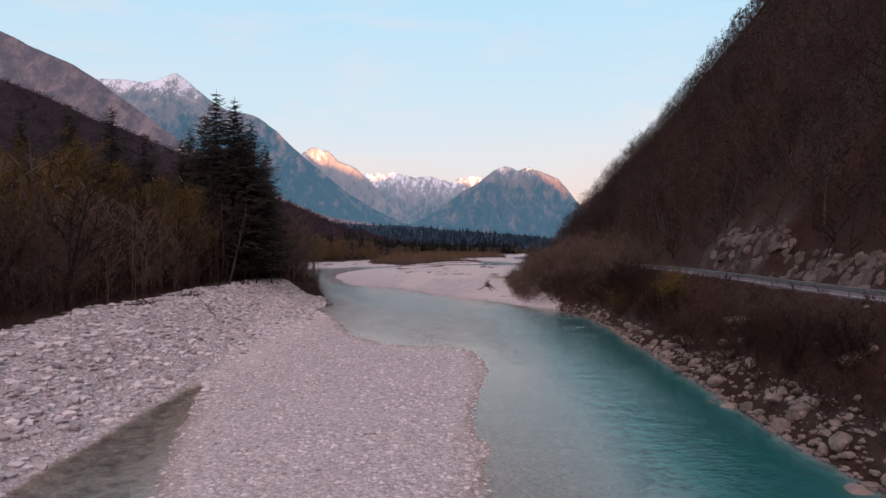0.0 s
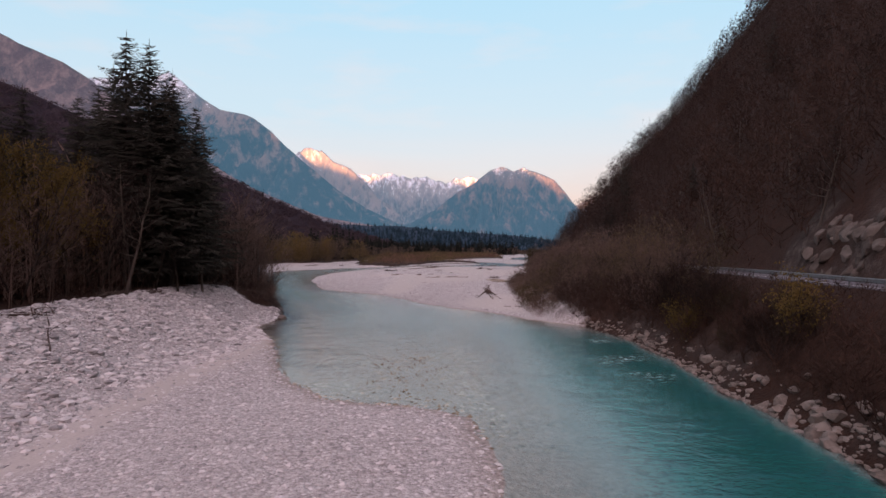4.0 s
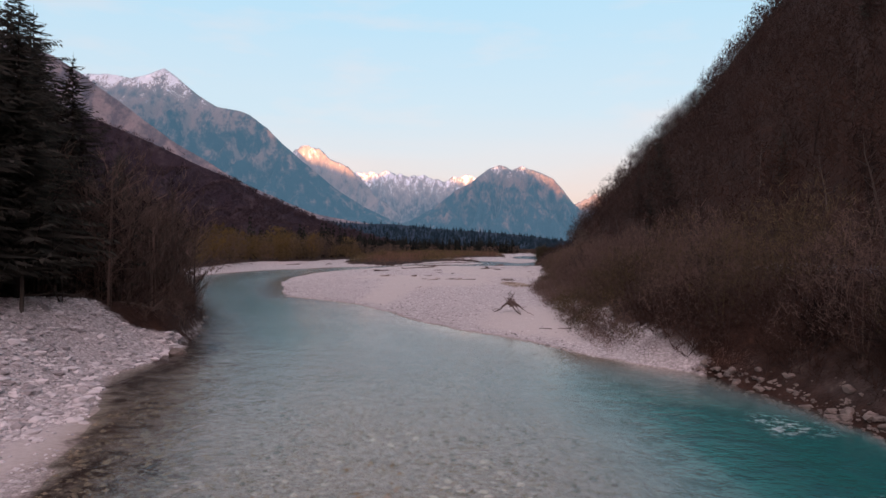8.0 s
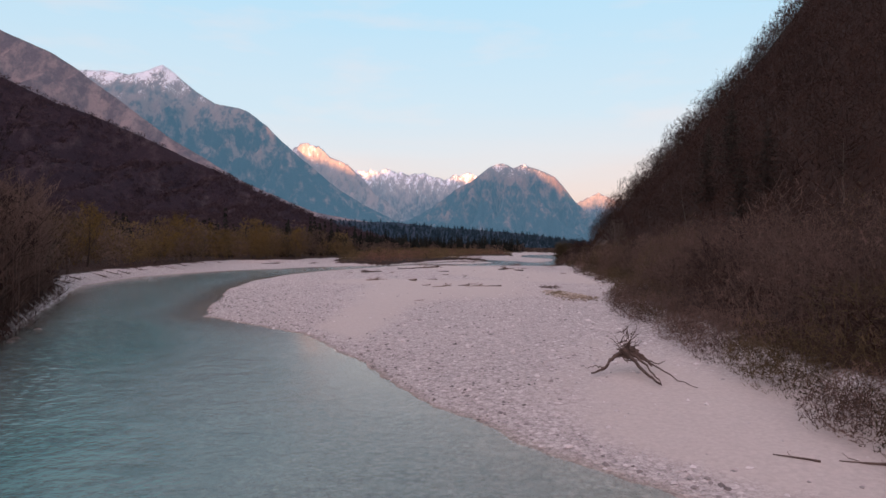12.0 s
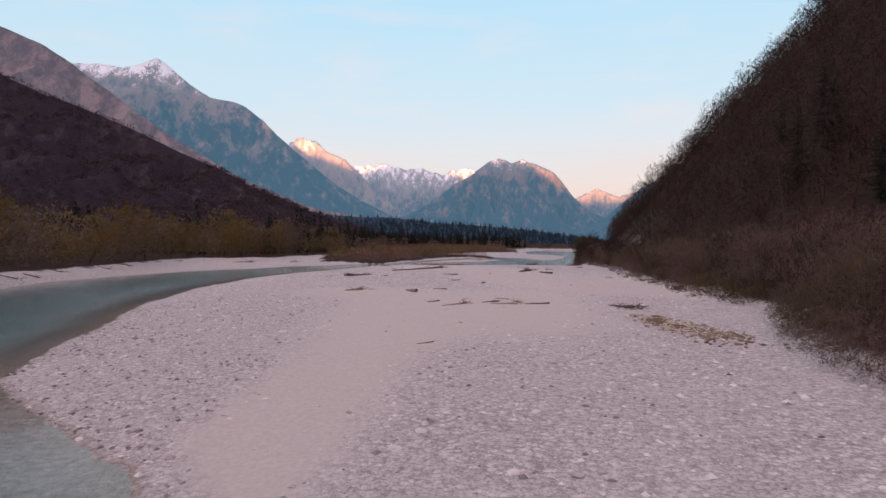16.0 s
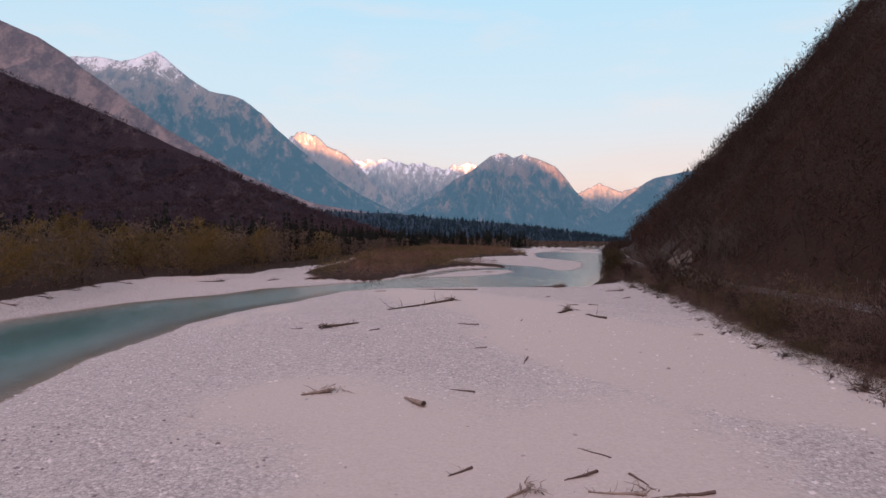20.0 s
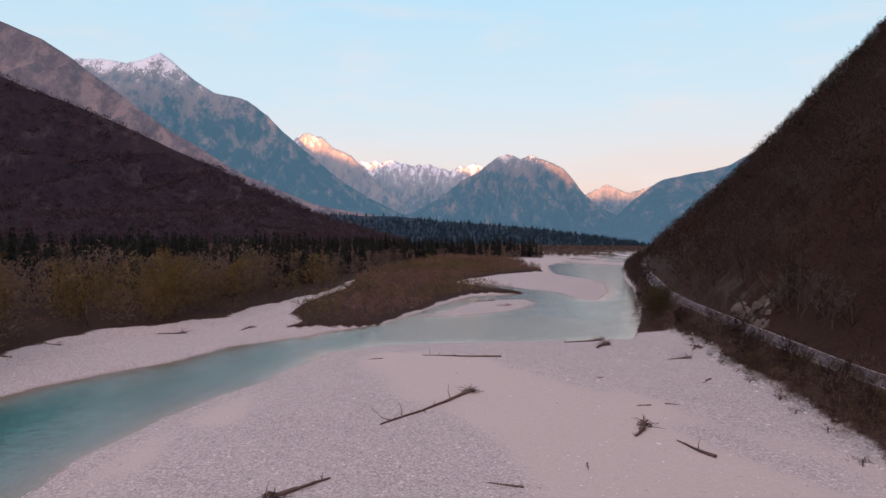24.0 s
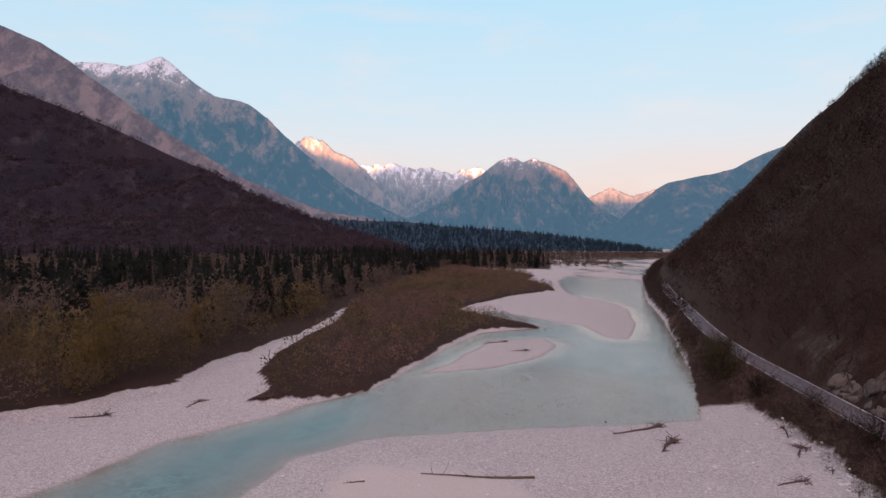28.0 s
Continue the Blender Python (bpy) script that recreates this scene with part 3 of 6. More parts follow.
class Heap:
    """Collects pieces (triangles or quads as triangles) into one mesh."""

    def __init__(self):
        self.v, self.f, self.n = [], [], 0

    def add(self, verts, faces):
        faces = np.asarray(faces)
        if faces.shape[1] == 4:
            faces = np.concatenate([faces[:, [0, 1, 2]], faces[:, [0, 2, 3]]])
        self.v.append(np.asarray(verts, float))
        self.f.append(faces + self.n)
        self.n += len(verts)

    def slivers(self, base, tip, width):
        """Thin tapering blades from base to tip."""
        base, tip = np.asarray(base, float), np.asarray(tip, float)
        way = tip - base
        side = np.cross(way, rng.normal(size=way.shape))
        side *= (np.asarray(width) / (np.linalg.norm(side, axis=1) + 1e-9))[:, None] * 0.5
        n = len(base)
        self.add(np.concatenate([base - side, base + side, tip]), np.stack([np.arange(n), np.arange(n) + n, np.arange(n) + 2 * n], 1))

    def arrays(self):
        return np.concatenate(self.v), np.concatenate(self.f)

    def mesh(self, name, material, shade=False, **floats):
        v, f = self.arrays()
        return mesh_from(name, v, f, material, floats, shade)


# ---- ground sheet ----
def spread(lo, hi, step, far_lo, far_hi, grow):
    mid = list(np.arange(lo, hi + 1e-6, step))
    left, right, s = [], [], step
    p = lo
    while p > far_lo:
        s *= grow
        p -= s
        left.append(p)
    p, s = hi, step
    while p < far_hi:
        s *= grow
        p += s
        right.append(p)
    return np.array(left[::-1] + mid + right)


gx = np.concatenate([spread(-76, 60, 1.0, -4950, 60, 1.075), np.arange(61.6, 150, 1.6), spread(150, 150, 1.8, 150, 4950, 1.08)])
gy = np.concatenate([spread(18, 330, 1.3, -3600, 330, 1.08), np.arange(332, 600, 2.0), spread(600, 600, 2.2, 600, 4950, 1.055)])
GX, GY = np.meshgrid(gx, gy)
gz, gsoil, grock, gsand, gs = ground(GX.ravel(), GY.ravel())
gz = gz + 0.05 * (fbm(GX.ravel(), GY.ravel(), 1.6, 2, 91) - 0.5)
me = mesh_from("ground", np.stack([GX.ravel(), GY.ravel(), gz], 1), grid_faces(len(gx), len(gy)), GROUND,
               {"soil": gsoil, "rock": grock, "sand": gsand})
tagged(new("ground", me), "pale gravel river bed with wooded banks and a steep hillside", "ground", kind="structure")

# ---- river ----
wx = spread(-74, 100, 0.9, -76, 330, 1.06)
wy = spread(12, 450, 1.2, -300, 1250, 1.04)
WX, WY = np.meshgrid(wx, wy)
wz, _, _, _, ws = ground(WX.ravel(), WY.ravel())
quads = grid_faces(len(wx), len(wy))
quads = quads[(wz[quads] < 0.12).any(1)]
used, inv = np.unique(quads, return_inverse=True)
ux, uy = WX.ravel()[used], WY.ravel()[used]
depth = np.maximum(-wz[used], 0)
foam = 1.3 * np.exp(-((ux - 16.8) / 2.2) ** 2) * smooth((uy - 64) / 10) * smooth((100 - uy) / 10) * smooth((fbm(ux, uy, 4.5, 3, 95) - 0.52) * 9)
foam = foam + 0.55 * np.exp(-((ux - np.interp(uy, [110, 150, 200], [-12, -32, -52])) / 3) ** 2) * smooth((uy - 115) / 15) * smooth((205 - uy) / 20)
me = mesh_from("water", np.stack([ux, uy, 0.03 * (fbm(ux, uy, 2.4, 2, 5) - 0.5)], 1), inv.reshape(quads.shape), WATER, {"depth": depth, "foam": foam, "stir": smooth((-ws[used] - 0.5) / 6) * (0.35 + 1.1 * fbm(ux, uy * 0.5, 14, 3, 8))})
tagged(new("water", me), "clear turquoise mountain river, shallow over gravel", "river", kind="structure")


# ---- mountains ----
def mountain(name, label, pts, reach, material, rough, seed, nx=260, nv=46, power=1.1, gully=0.22, back=0.35):
    """A ridge through the given crest points, with a gullied slope towards the valley and a short one behind it."""
    p = np.asarray(pts, float)
    run = np.concatenate([[0], np.cumsum(np.hypot(np.diff(p[:, 0]), np.diff(p[:, 2])))])
    u = np.linspace(0, run[-1], nx)
    cx, cy, cz = (np.interp(u, run, p[:, k]) for k in range(3))
    span = abs(p[-1, 0] - p[0, 0])
    cz = cz + 0.35 * rough * (fbm(cx, cx * 0 + 5 + seed, span / 90, 3, seed + 60) - 0.5) * np.minimum(1, cz / 60)
    cz = cz + rough * (fbm(cx + 0.7 * cz, cx * 0 + seed, span / 30, 4, seed) - 0.5) * np.minimum(1, cz / 60)
    rows = []
    for v in np.concatenate([[-1, -0.6, -0.25], np.linspace(0, 1, nv) ** 1.15]):
        if v < 0:
            rows.append(np.stack([cx, cy - back * reach * v, cz * (1 + v) - 6], 1))
            continue
        ridged = 1 - np.abs(2 * fbm(cx + 0.25 * reach * v, cx * 0 + v * span * 0.12, span / 22, 4, seed + 20) - 1) * 1.6
        z = cz * (1 - v) ** power - gully * cz * (1 - ridged) * np.minimum(1, v * 6) * (1 - v) * 2.0 - 8 * v
        shift = 0.10 * reach * (fbm(cx, cx * 0 + 3 * v, span / 5, 3, seed + 40) - 0.5) * np.minimum(1, v * 5)
        rows.append(np.stack([cx + 0.5 * shift, cy - reach * v + shift, z], 1))
    verts = np.concatenate(rows)
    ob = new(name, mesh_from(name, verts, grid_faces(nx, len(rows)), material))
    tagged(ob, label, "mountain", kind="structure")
    return np.stack(rows[3:])


# Haze painted on as bluish emission, with bluish wood tones on the farther ranges.
HAZE_GLOW_FAR, HAZE_GLOW_MID = (0.075, 0.135, 0.200), (0.058, 0.118, 0.178)
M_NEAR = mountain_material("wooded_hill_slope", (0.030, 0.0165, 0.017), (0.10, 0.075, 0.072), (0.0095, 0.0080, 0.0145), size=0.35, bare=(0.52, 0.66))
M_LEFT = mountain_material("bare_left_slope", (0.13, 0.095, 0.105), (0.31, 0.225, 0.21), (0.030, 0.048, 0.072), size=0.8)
M_SNOW = mountain_material("snow_capped_slope", (0.012, 0.034, 0.046), (0.23, 0.16, 0.135), HAZE_GLOW_MID, 820, 1180, size=0.7, snow_amount=0.85, treeline=(420, 1000))
M_FAR = mountain_material("far_summit_rock", (0.075, 0.08, 0.09), (0.24, 0.20, 0.185), HAZE_GLOW_FAR, 290, 700, size=0.35, snow_amount=0.9, treeline=(150, 450), crag=(0.36, 0.32, 0.31))
M_PEAK = mountain_material("sunlit_peak_rock", (0.10, 0.085, 0.085), (0.26, 0.20, 0.175), HAZE_GLOW_FAR, 430, 1000, size=0.4, snow_amount=0.8, treeline=(100, 350), crag=(0.42, 0.36, 0.33))
M_MID = mountain_material("hazy_middle_mountain", (0.020, 0.042, 0.056), (0.20, 0.135, 0.115), HAZE_GLOW_MID, 430, 660, size=0.7, snow_amount=0.8, bare=(0.48, 0.60), treeline=(60, 560))
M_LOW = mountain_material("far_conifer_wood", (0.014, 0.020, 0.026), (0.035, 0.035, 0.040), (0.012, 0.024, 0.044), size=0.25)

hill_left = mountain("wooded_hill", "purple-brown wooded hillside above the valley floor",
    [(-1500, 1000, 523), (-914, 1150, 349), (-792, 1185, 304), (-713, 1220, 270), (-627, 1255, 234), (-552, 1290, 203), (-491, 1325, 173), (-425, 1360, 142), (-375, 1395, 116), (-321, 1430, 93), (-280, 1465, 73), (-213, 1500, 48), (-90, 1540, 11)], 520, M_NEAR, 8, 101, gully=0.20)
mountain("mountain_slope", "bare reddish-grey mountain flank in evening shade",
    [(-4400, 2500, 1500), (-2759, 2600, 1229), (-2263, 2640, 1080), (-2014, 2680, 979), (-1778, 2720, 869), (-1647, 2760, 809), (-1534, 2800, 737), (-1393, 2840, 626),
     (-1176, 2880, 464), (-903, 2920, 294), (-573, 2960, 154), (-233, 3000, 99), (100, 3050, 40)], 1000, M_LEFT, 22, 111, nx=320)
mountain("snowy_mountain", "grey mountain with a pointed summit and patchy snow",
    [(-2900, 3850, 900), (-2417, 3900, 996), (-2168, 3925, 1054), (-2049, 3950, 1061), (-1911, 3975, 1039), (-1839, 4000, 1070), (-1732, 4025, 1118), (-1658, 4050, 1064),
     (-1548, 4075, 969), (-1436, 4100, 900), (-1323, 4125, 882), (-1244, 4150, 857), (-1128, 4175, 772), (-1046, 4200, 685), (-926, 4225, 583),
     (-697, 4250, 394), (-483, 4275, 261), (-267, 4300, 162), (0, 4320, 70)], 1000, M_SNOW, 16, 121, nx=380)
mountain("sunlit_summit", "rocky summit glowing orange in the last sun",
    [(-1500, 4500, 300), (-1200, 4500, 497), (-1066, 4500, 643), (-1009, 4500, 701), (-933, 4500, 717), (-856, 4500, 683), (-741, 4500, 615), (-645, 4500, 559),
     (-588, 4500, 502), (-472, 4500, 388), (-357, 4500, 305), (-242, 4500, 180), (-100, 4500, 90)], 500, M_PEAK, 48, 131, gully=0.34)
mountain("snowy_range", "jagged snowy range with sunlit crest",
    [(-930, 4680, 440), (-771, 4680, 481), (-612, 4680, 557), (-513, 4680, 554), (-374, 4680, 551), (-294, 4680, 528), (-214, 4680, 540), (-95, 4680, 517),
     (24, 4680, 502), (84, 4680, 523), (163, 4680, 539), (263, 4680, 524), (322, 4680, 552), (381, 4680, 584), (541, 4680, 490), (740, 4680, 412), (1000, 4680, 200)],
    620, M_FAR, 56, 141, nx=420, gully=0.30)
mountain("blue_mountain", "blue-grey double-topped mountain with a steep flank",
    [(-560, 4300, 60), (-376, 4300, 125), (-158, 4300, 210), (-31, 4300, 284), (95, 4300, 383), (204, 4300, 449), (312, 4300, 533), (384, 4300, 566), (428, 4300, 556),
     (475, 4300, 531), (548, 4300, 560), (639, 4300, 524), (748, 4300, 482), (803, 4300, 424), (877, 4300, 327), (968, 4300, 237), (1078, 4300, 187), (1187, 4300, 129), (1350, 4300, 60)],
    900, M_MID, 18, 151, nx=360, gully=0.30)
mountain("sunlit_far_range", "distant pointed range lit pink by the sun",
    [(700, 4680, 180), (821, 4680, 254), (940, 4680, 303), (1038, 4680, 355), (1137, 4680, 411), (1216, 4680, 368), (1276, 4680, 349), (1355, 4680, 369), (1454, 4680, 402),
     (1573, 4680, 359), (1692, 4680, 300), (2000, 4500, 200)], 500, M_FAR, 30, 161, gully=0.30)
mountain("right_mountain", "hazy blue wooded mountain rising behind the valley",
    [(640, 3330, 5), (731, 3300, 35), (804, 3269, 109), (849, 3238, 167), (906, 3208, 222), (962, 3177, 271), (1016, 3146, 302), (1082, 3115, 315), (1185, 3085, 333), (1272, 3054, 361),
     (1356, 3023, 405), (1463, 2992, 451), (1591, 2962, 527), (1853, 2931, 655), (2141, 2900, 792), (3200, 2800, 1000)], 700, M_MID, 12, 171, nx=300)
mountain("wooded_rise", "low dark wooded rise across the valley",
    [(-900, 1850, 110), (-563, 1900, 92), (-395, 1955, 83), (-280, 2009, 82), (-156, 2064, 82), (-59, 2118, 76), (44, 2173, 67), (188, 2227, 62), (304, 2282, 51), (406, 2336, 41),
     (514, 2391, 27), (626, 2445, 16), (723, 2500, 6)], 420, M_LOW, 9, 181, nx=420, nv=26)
# Unseen ridge added: its crest heights keep the low sun off all but the peaks.
mountain("ridge_behind", "unseen ridge added behind the camera to block the low sun",
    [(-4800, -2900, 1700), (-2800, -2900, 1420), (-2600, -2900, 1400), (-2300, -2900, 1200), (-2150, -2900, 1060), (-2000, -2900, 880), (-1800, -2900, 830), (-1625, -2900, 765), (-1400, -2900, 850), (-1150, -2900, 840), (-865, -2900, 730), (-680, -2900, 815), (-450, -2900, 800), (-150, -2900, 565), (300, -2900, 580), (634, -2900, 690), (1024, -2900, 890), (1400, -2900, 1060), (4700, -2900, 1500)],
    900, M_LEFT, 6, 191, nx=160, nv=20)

# ---- road with guard rail ----
ry = spread(20, 460, 3.0, -200, 620, 1.05)
rx, rz = road_at(ry)
rx = np.convolve(np.pad(rx, 4, "edge"), np.ones(9) / 9, "valid")
way = np.stack([np.gradient(rx, ry), np.ones_like(ry)], 1)
way /= np.linalg.norm(way, axis=1)[:, None]
over = np.stack([way[:, 1], -way[:, 0]], 1)


def strip(name, offsets, heights, material):
    rows = [np.stack([rx + over[:, 0] * o, ry + over[:, 1] * o, rz + h], 1) for o, h in zip(offsets, heights)]
    v = np.stack(rows, 1).reshape(-1, 3)
    return mesh_from(name, v, grid_faces(len(offsets), len(ry)), material)


road = new("road", strip("road", (-2.4, -2.35, 0, 2.35, 2.4), (-0.25, 0.10, 0.15, 0.10, -0.25), ASPHALT))
tagged(road, "narrow grey asphalt road cut into the hillside", "road", kind="structure")
PAINT = simple("faded_white_paint", (0.5, 0.5, 0.5), (0.68, 0.68, 0.68), 4.0, 0.8, 0.05, 0.002)
for side in (-2.15, 2.15):
    tagged(new("road_edge_line", strip("road_edge_line", (side - 0.07, side + 0.07), (0.122, 0.122), PAINT)), "faded white edge line on the asphalt road", "line", kind="structure")

post_v = np.array([(a, b, c) for c in (-0.5, 0.75) for a, b in ((-0.05, -0.07), (0.05, -0.07), (0.05, 0.07), (-0.05, 0.07))])
post_f = np.array([(0, 1, 5, 4), (1, 2, 6, 5), (2, 3, 7, 6), (3, 0, 4, 7), (4, 5, 6, 7)])
POST = mesh_from("post", post_v, post_f, STEEL, shade=False)
for k, (a, b) in enumerate(((30, 62), (62, 94), (94, 126), (262, 294), (294, 326))):
    rail = tagged(new("guard_rail"), "galvanised steel guard rail along the road edge", "guard rail", "guard rails")
    ys = np.arange(a, b + 0.1, 4.0)
    cx = np.interp(ys, ry, rx) + np.interp(ys, ry, over[:, 0]) * -2.55
    cz = np.interp(ys, ry, rz)
    rail.location = (cx[0], ys[0], cz[0])
    for px, py, pz in zip(cx[:-1], ys[:-1], cz[:-1]):
        part("post", POST, rail).location = (px - cx[0], py - ys[0], pz - cz[0])
    prof = [(0.06, 0.42), (0.10, 0.48), (0.06, 0.56), (0.06, 0.60), (0.10, 0.68), (0.06, 0.74)]
    v = np.concatenate([np.stack([cx - cx[0] - o, ys - ys[0], cz - cz[0] + h], 1) for o, h in prof])
    part("rail_beam", mesh_from("rail_beam", v, grid_faces(len(ys), len(prof)), STEEL), rail)


# ---- plants ----
def bare_tree(seed, height, spread_r, limbs=13, twigs=9, stems=1, low=0.25, width=0.07):
    """Trunk and crown of a leafless tree or many-stemmed shrub; its base is at the origin."""
    r = np.random.default_rng(seed)
    wood, crown = Heap(), Heap()
    for s in range(stems):
        lean = r.normal(0, 0.10 if stems == 1 else 0.32, 2)
        h = height * (1 if s == 0 else r.uniform(0.6, 1.0))
        tt = np.linspace(0, 1, 7)
        bend = np.cumsum(r.normal(0, 0.035, (7, 2)), axis=0) * h * 0.5
        pts = np.stack([lean[0] * h * tt + bend[:, 0] * tt, lean[1] * h * tt + bend[:, 1] * tt, h * tt - 0.3 * (1 - tt)], 1)
        rad = (0.013 * h + 0.03) / (1 if stems == 1 else 1.8)
        wood.add(*tube(pts, rad * (1.02 - tt) ** 0.8 + 0.008, 5))
        for k in range(limbs if stems == 1 else max(4, limbs // 2)):
            f = low + (0.97 - low) * (k + r.random()) / (limbs if stems == 1 else max(4, limbs // 2))
            at = np.array([np.interp(f, tt, pts[:, c]) for c in range(3)])
            ang, climb = r.uniform(0, 2 * np.pi), r.uniform(0.5, 1.25)
            length = spread_r * (1.15 - 0.75 * f) * r.uniform(0.7, 1.25)
            d = np.array([np.cos(ang), np.sin(ang), climb])
            mid = at + d * length * 0.5 + r.normal(0, 0.08 * length, 3)
            end = at + d * length + np.array([0, 0, 0.15 * length]) + r.normal(0, 0.12 * length, 3)
            wood.add(*tube(np.stack([at, mid, end]), np.array([0.42, 0.25, 0.08]) * rad * (1.2 - f) + 0.006, 3))
            n = twigs
            q = r.uniform(0.15, 1.0, n)[:, None]
            base = np.where(q < 0.5, at + (mid - at) * q * 2, mid + (end - mid) * (q * 2 - 1))
            out = r.normal(0, 0.55, (n, 3)) + d / np.linalg.norm(d) * 0.5 + np.array([0, 0, 0.45])
            tl = length * r.uniform(0.25, 0.6, n)[:, None]
            tip = base + out * tl
            crown.slivers(base, tip, np.full(n, width))
            m = 3
            b2 = np.repeat(base, m, 0) + (np.repeat(tip, m, 0) - np.repeat(base, m, 0)) * r.uniform(0.2, 0.95, (n * m, 1))
            t2 = b2 + (r.normal(0, 0.6, (n * m, 3)) + np.array([0, 0, 0.4])) * np.repeat(tl, m, 0) * 0.55
            crown.slivers(b2, t2, np.full(n * m, width * 0.7))
    return wood, crown


def leaf_cloud(crown_heap, seed, n, size):
    """Small leaves hung on the twigs of a crown."""
    r = np.random.default_rng(seed)
    v, f = crown_heap.arrays()
    tips = v[f[:, 2]]
    pick = tips[r.integers(0, len(tips), n)] + r.normal(0, 0.25, (n, 3))
    heap = Heap()
    heap.slivers(pick, pick + r.normal(0, 1, (n, 3)) * size, np.full(n, size * 1.3))
    return heap


def spruce(seed, height, reach, levels=34, fan=7):
    """Trunk and drooping needle boughs."""
    r = np.random.default_rng(seed)
    wood, crown = Heap(), Heap()
    tt = np.linspace(0, 1, 8)
    wood.add(*tube(np.stack([0 * tt, 0 * tt, height * tt - 0.4 * (1 - tt)], 1), (0.011 * height + 0.03) * (1.02 - tt), 6))
    for k in range(levels):
        f = 0.10 + 0.9 * (k / levels) ** 0.95
        z = f * height
        length = reach * ((1 - f) ** 0.62) * (0.75 + 0.25 * min(1, f * 5)) * r.uniform(0.78, 1.12) + 0.12
        nb = max(4, int(fan * (1.15 - 0.4 * f)))
        ang = r.uniform(0, 2 * np.pi) + np.arange(nb) * 2 * np.pi / nb + r.normal(0, 0.25, nb)
        ln = length * r.uniform(0.42, 1.25, nb)
        way = np.stack([np.cos(ang), np.sin(ang)], 1)
        base = np.stack([0 * ang, 0 * ang, z + r.normal(0, 0.15, nb)], 1)
        mid = np.concatenate([way * (ln * 0.55)[:, None], (base[:, 2] - ln * r.uniform(0.05, 0.22, nb))[:, None]], 1)
        tip = np.concatenate([way * ln[:, None], (base[:, 2] - ln * r.uniform(0.08, 0.30, nb) + (0.1 + 0.5 * max(0, f - 0.45)) * ln)[:, None]], 1)
        crown.slivers(base, tip, 0.10 * ln + 0.10)
        for q in np.linspace(0.14, 0.98, 10):
            p = np.where(q < 0.55, base + (mid - base) * q / 0.55, mid + (tip - mid) * (q - 0.55) / 0.45)
            for sgn in (-1, 1):
                side = np.stack([-way[:, 1] * sgn, way[:, 0] * sgn, 0 * ang], 1)
                e = p + (side * r.uniform(0.35, 0.75, (nb, 1)) + np.concatenate([way, -r.uniform(0.3, 0.9, (nb, 1))], 1) * 0.45) * (ln * 0.40 * (1.15 - q * 0.7))[:, None]
                crown.slivers(p, e, 0.045 * ln + 0.06)
    top = np.array([[0, 0, height * 0.97]])
    crown.slivers(top, top + np.array([[0.05, 0, height * 0.05]]), np.array([0.12]))
    return wood, crown


def plant(name, label, category, group, wood, crown, bark, foliage, leaves=None, leaf_mat=None):
    """A plant as a thing with its trunk, crown and leaves; kept far below ground as a pattern until copied."""
    root = tagged(new(name), label, category, group)
    wv, wf = wood.arrays()
    part("trunk", mesh_from(name + "_trunk", wv, wf, bark), root)
    part("crown", crown.mesh(name + "_crown", foliage), root)
    if leaves is not None:
        part("leaves", leaves.mesh(name + "_leaves", leaf_mat), root)
    return root


def drop_pattern(root):
    for o in (*root.children_recursive, root):
        bpy.data.objects.remove(o)


def copy_scaled(thing, x, y, s, turn, sink=0.15, lean=(0, 0)):
    z = float(ground_z(x, y)[0])
    c = copy_thing(thing, pose(x, y, z - sink, lean[0], lean[1], turn))
    c.scale = (s, s, s * rng.uniform(0.92, 1.1))
    return c


def low_tree(seed, h, r_crown, branches=14, twigs=56, width=0.16, start=0.28, stems=2):
    """A light leafless tree for woods: rising limbs with brooms of fine twigs."""
    r = np.random.default_rng(seed)
    heap = Heap()
    heap.slivers(r.normal(0, 0.15, (stems, 3)) * [1, 1, 0] - [0, 0, 0.5], r.normal(0, 0.25, (stems, 3)) * [1, 1, 0] + [0, 0, h * 0.95], np.full(stems, 0.010 * h + 0.03))
    f = start + (0.93 - start) * (np.arange(branches) + r.random(branches)) / branches
    ang = r.uniform(0, 2 * np.pi, branches)
    ln = r_crown * np.sqrt(np.clip(1.08 - ((f - 0.45) / 0.62) ** 2, 0.12, 1)) * r.uniform(0.8, 1.15, branches)
    base = np.stack([0 * f, 0 * f, f * h - 0.25 * ln], 1)
    tip = base + np.stack([np.cos(ang) * ln, np.sin(ang) * ln, ln * r.uniform(0.5, 1.1, branches)], 1)
    heap.slivers(base, tip, np.full(branches, width * 1.3))
    k = r.integers(0, branches, twigs)
    qq = r.uniform(0.2, 1, twigs)[:, None]
    b = base[k] + (tip[k] - base[k]) * qq
    lead = (tip[k] - base[k]) / (np.linalg.norm(tip[k] - base[k], axis=1)[:, None] + 1e-6)
    heap.slivers(b, b + (lead * 0.55 + r.normal(0, 0.42, (twigs, 3)) + [0, 0, 0.45]) * (r_crown * r.uniform(0.22, 0.5, (twigs, 1))), np.full(twigs, width))
    return heap.arrays()


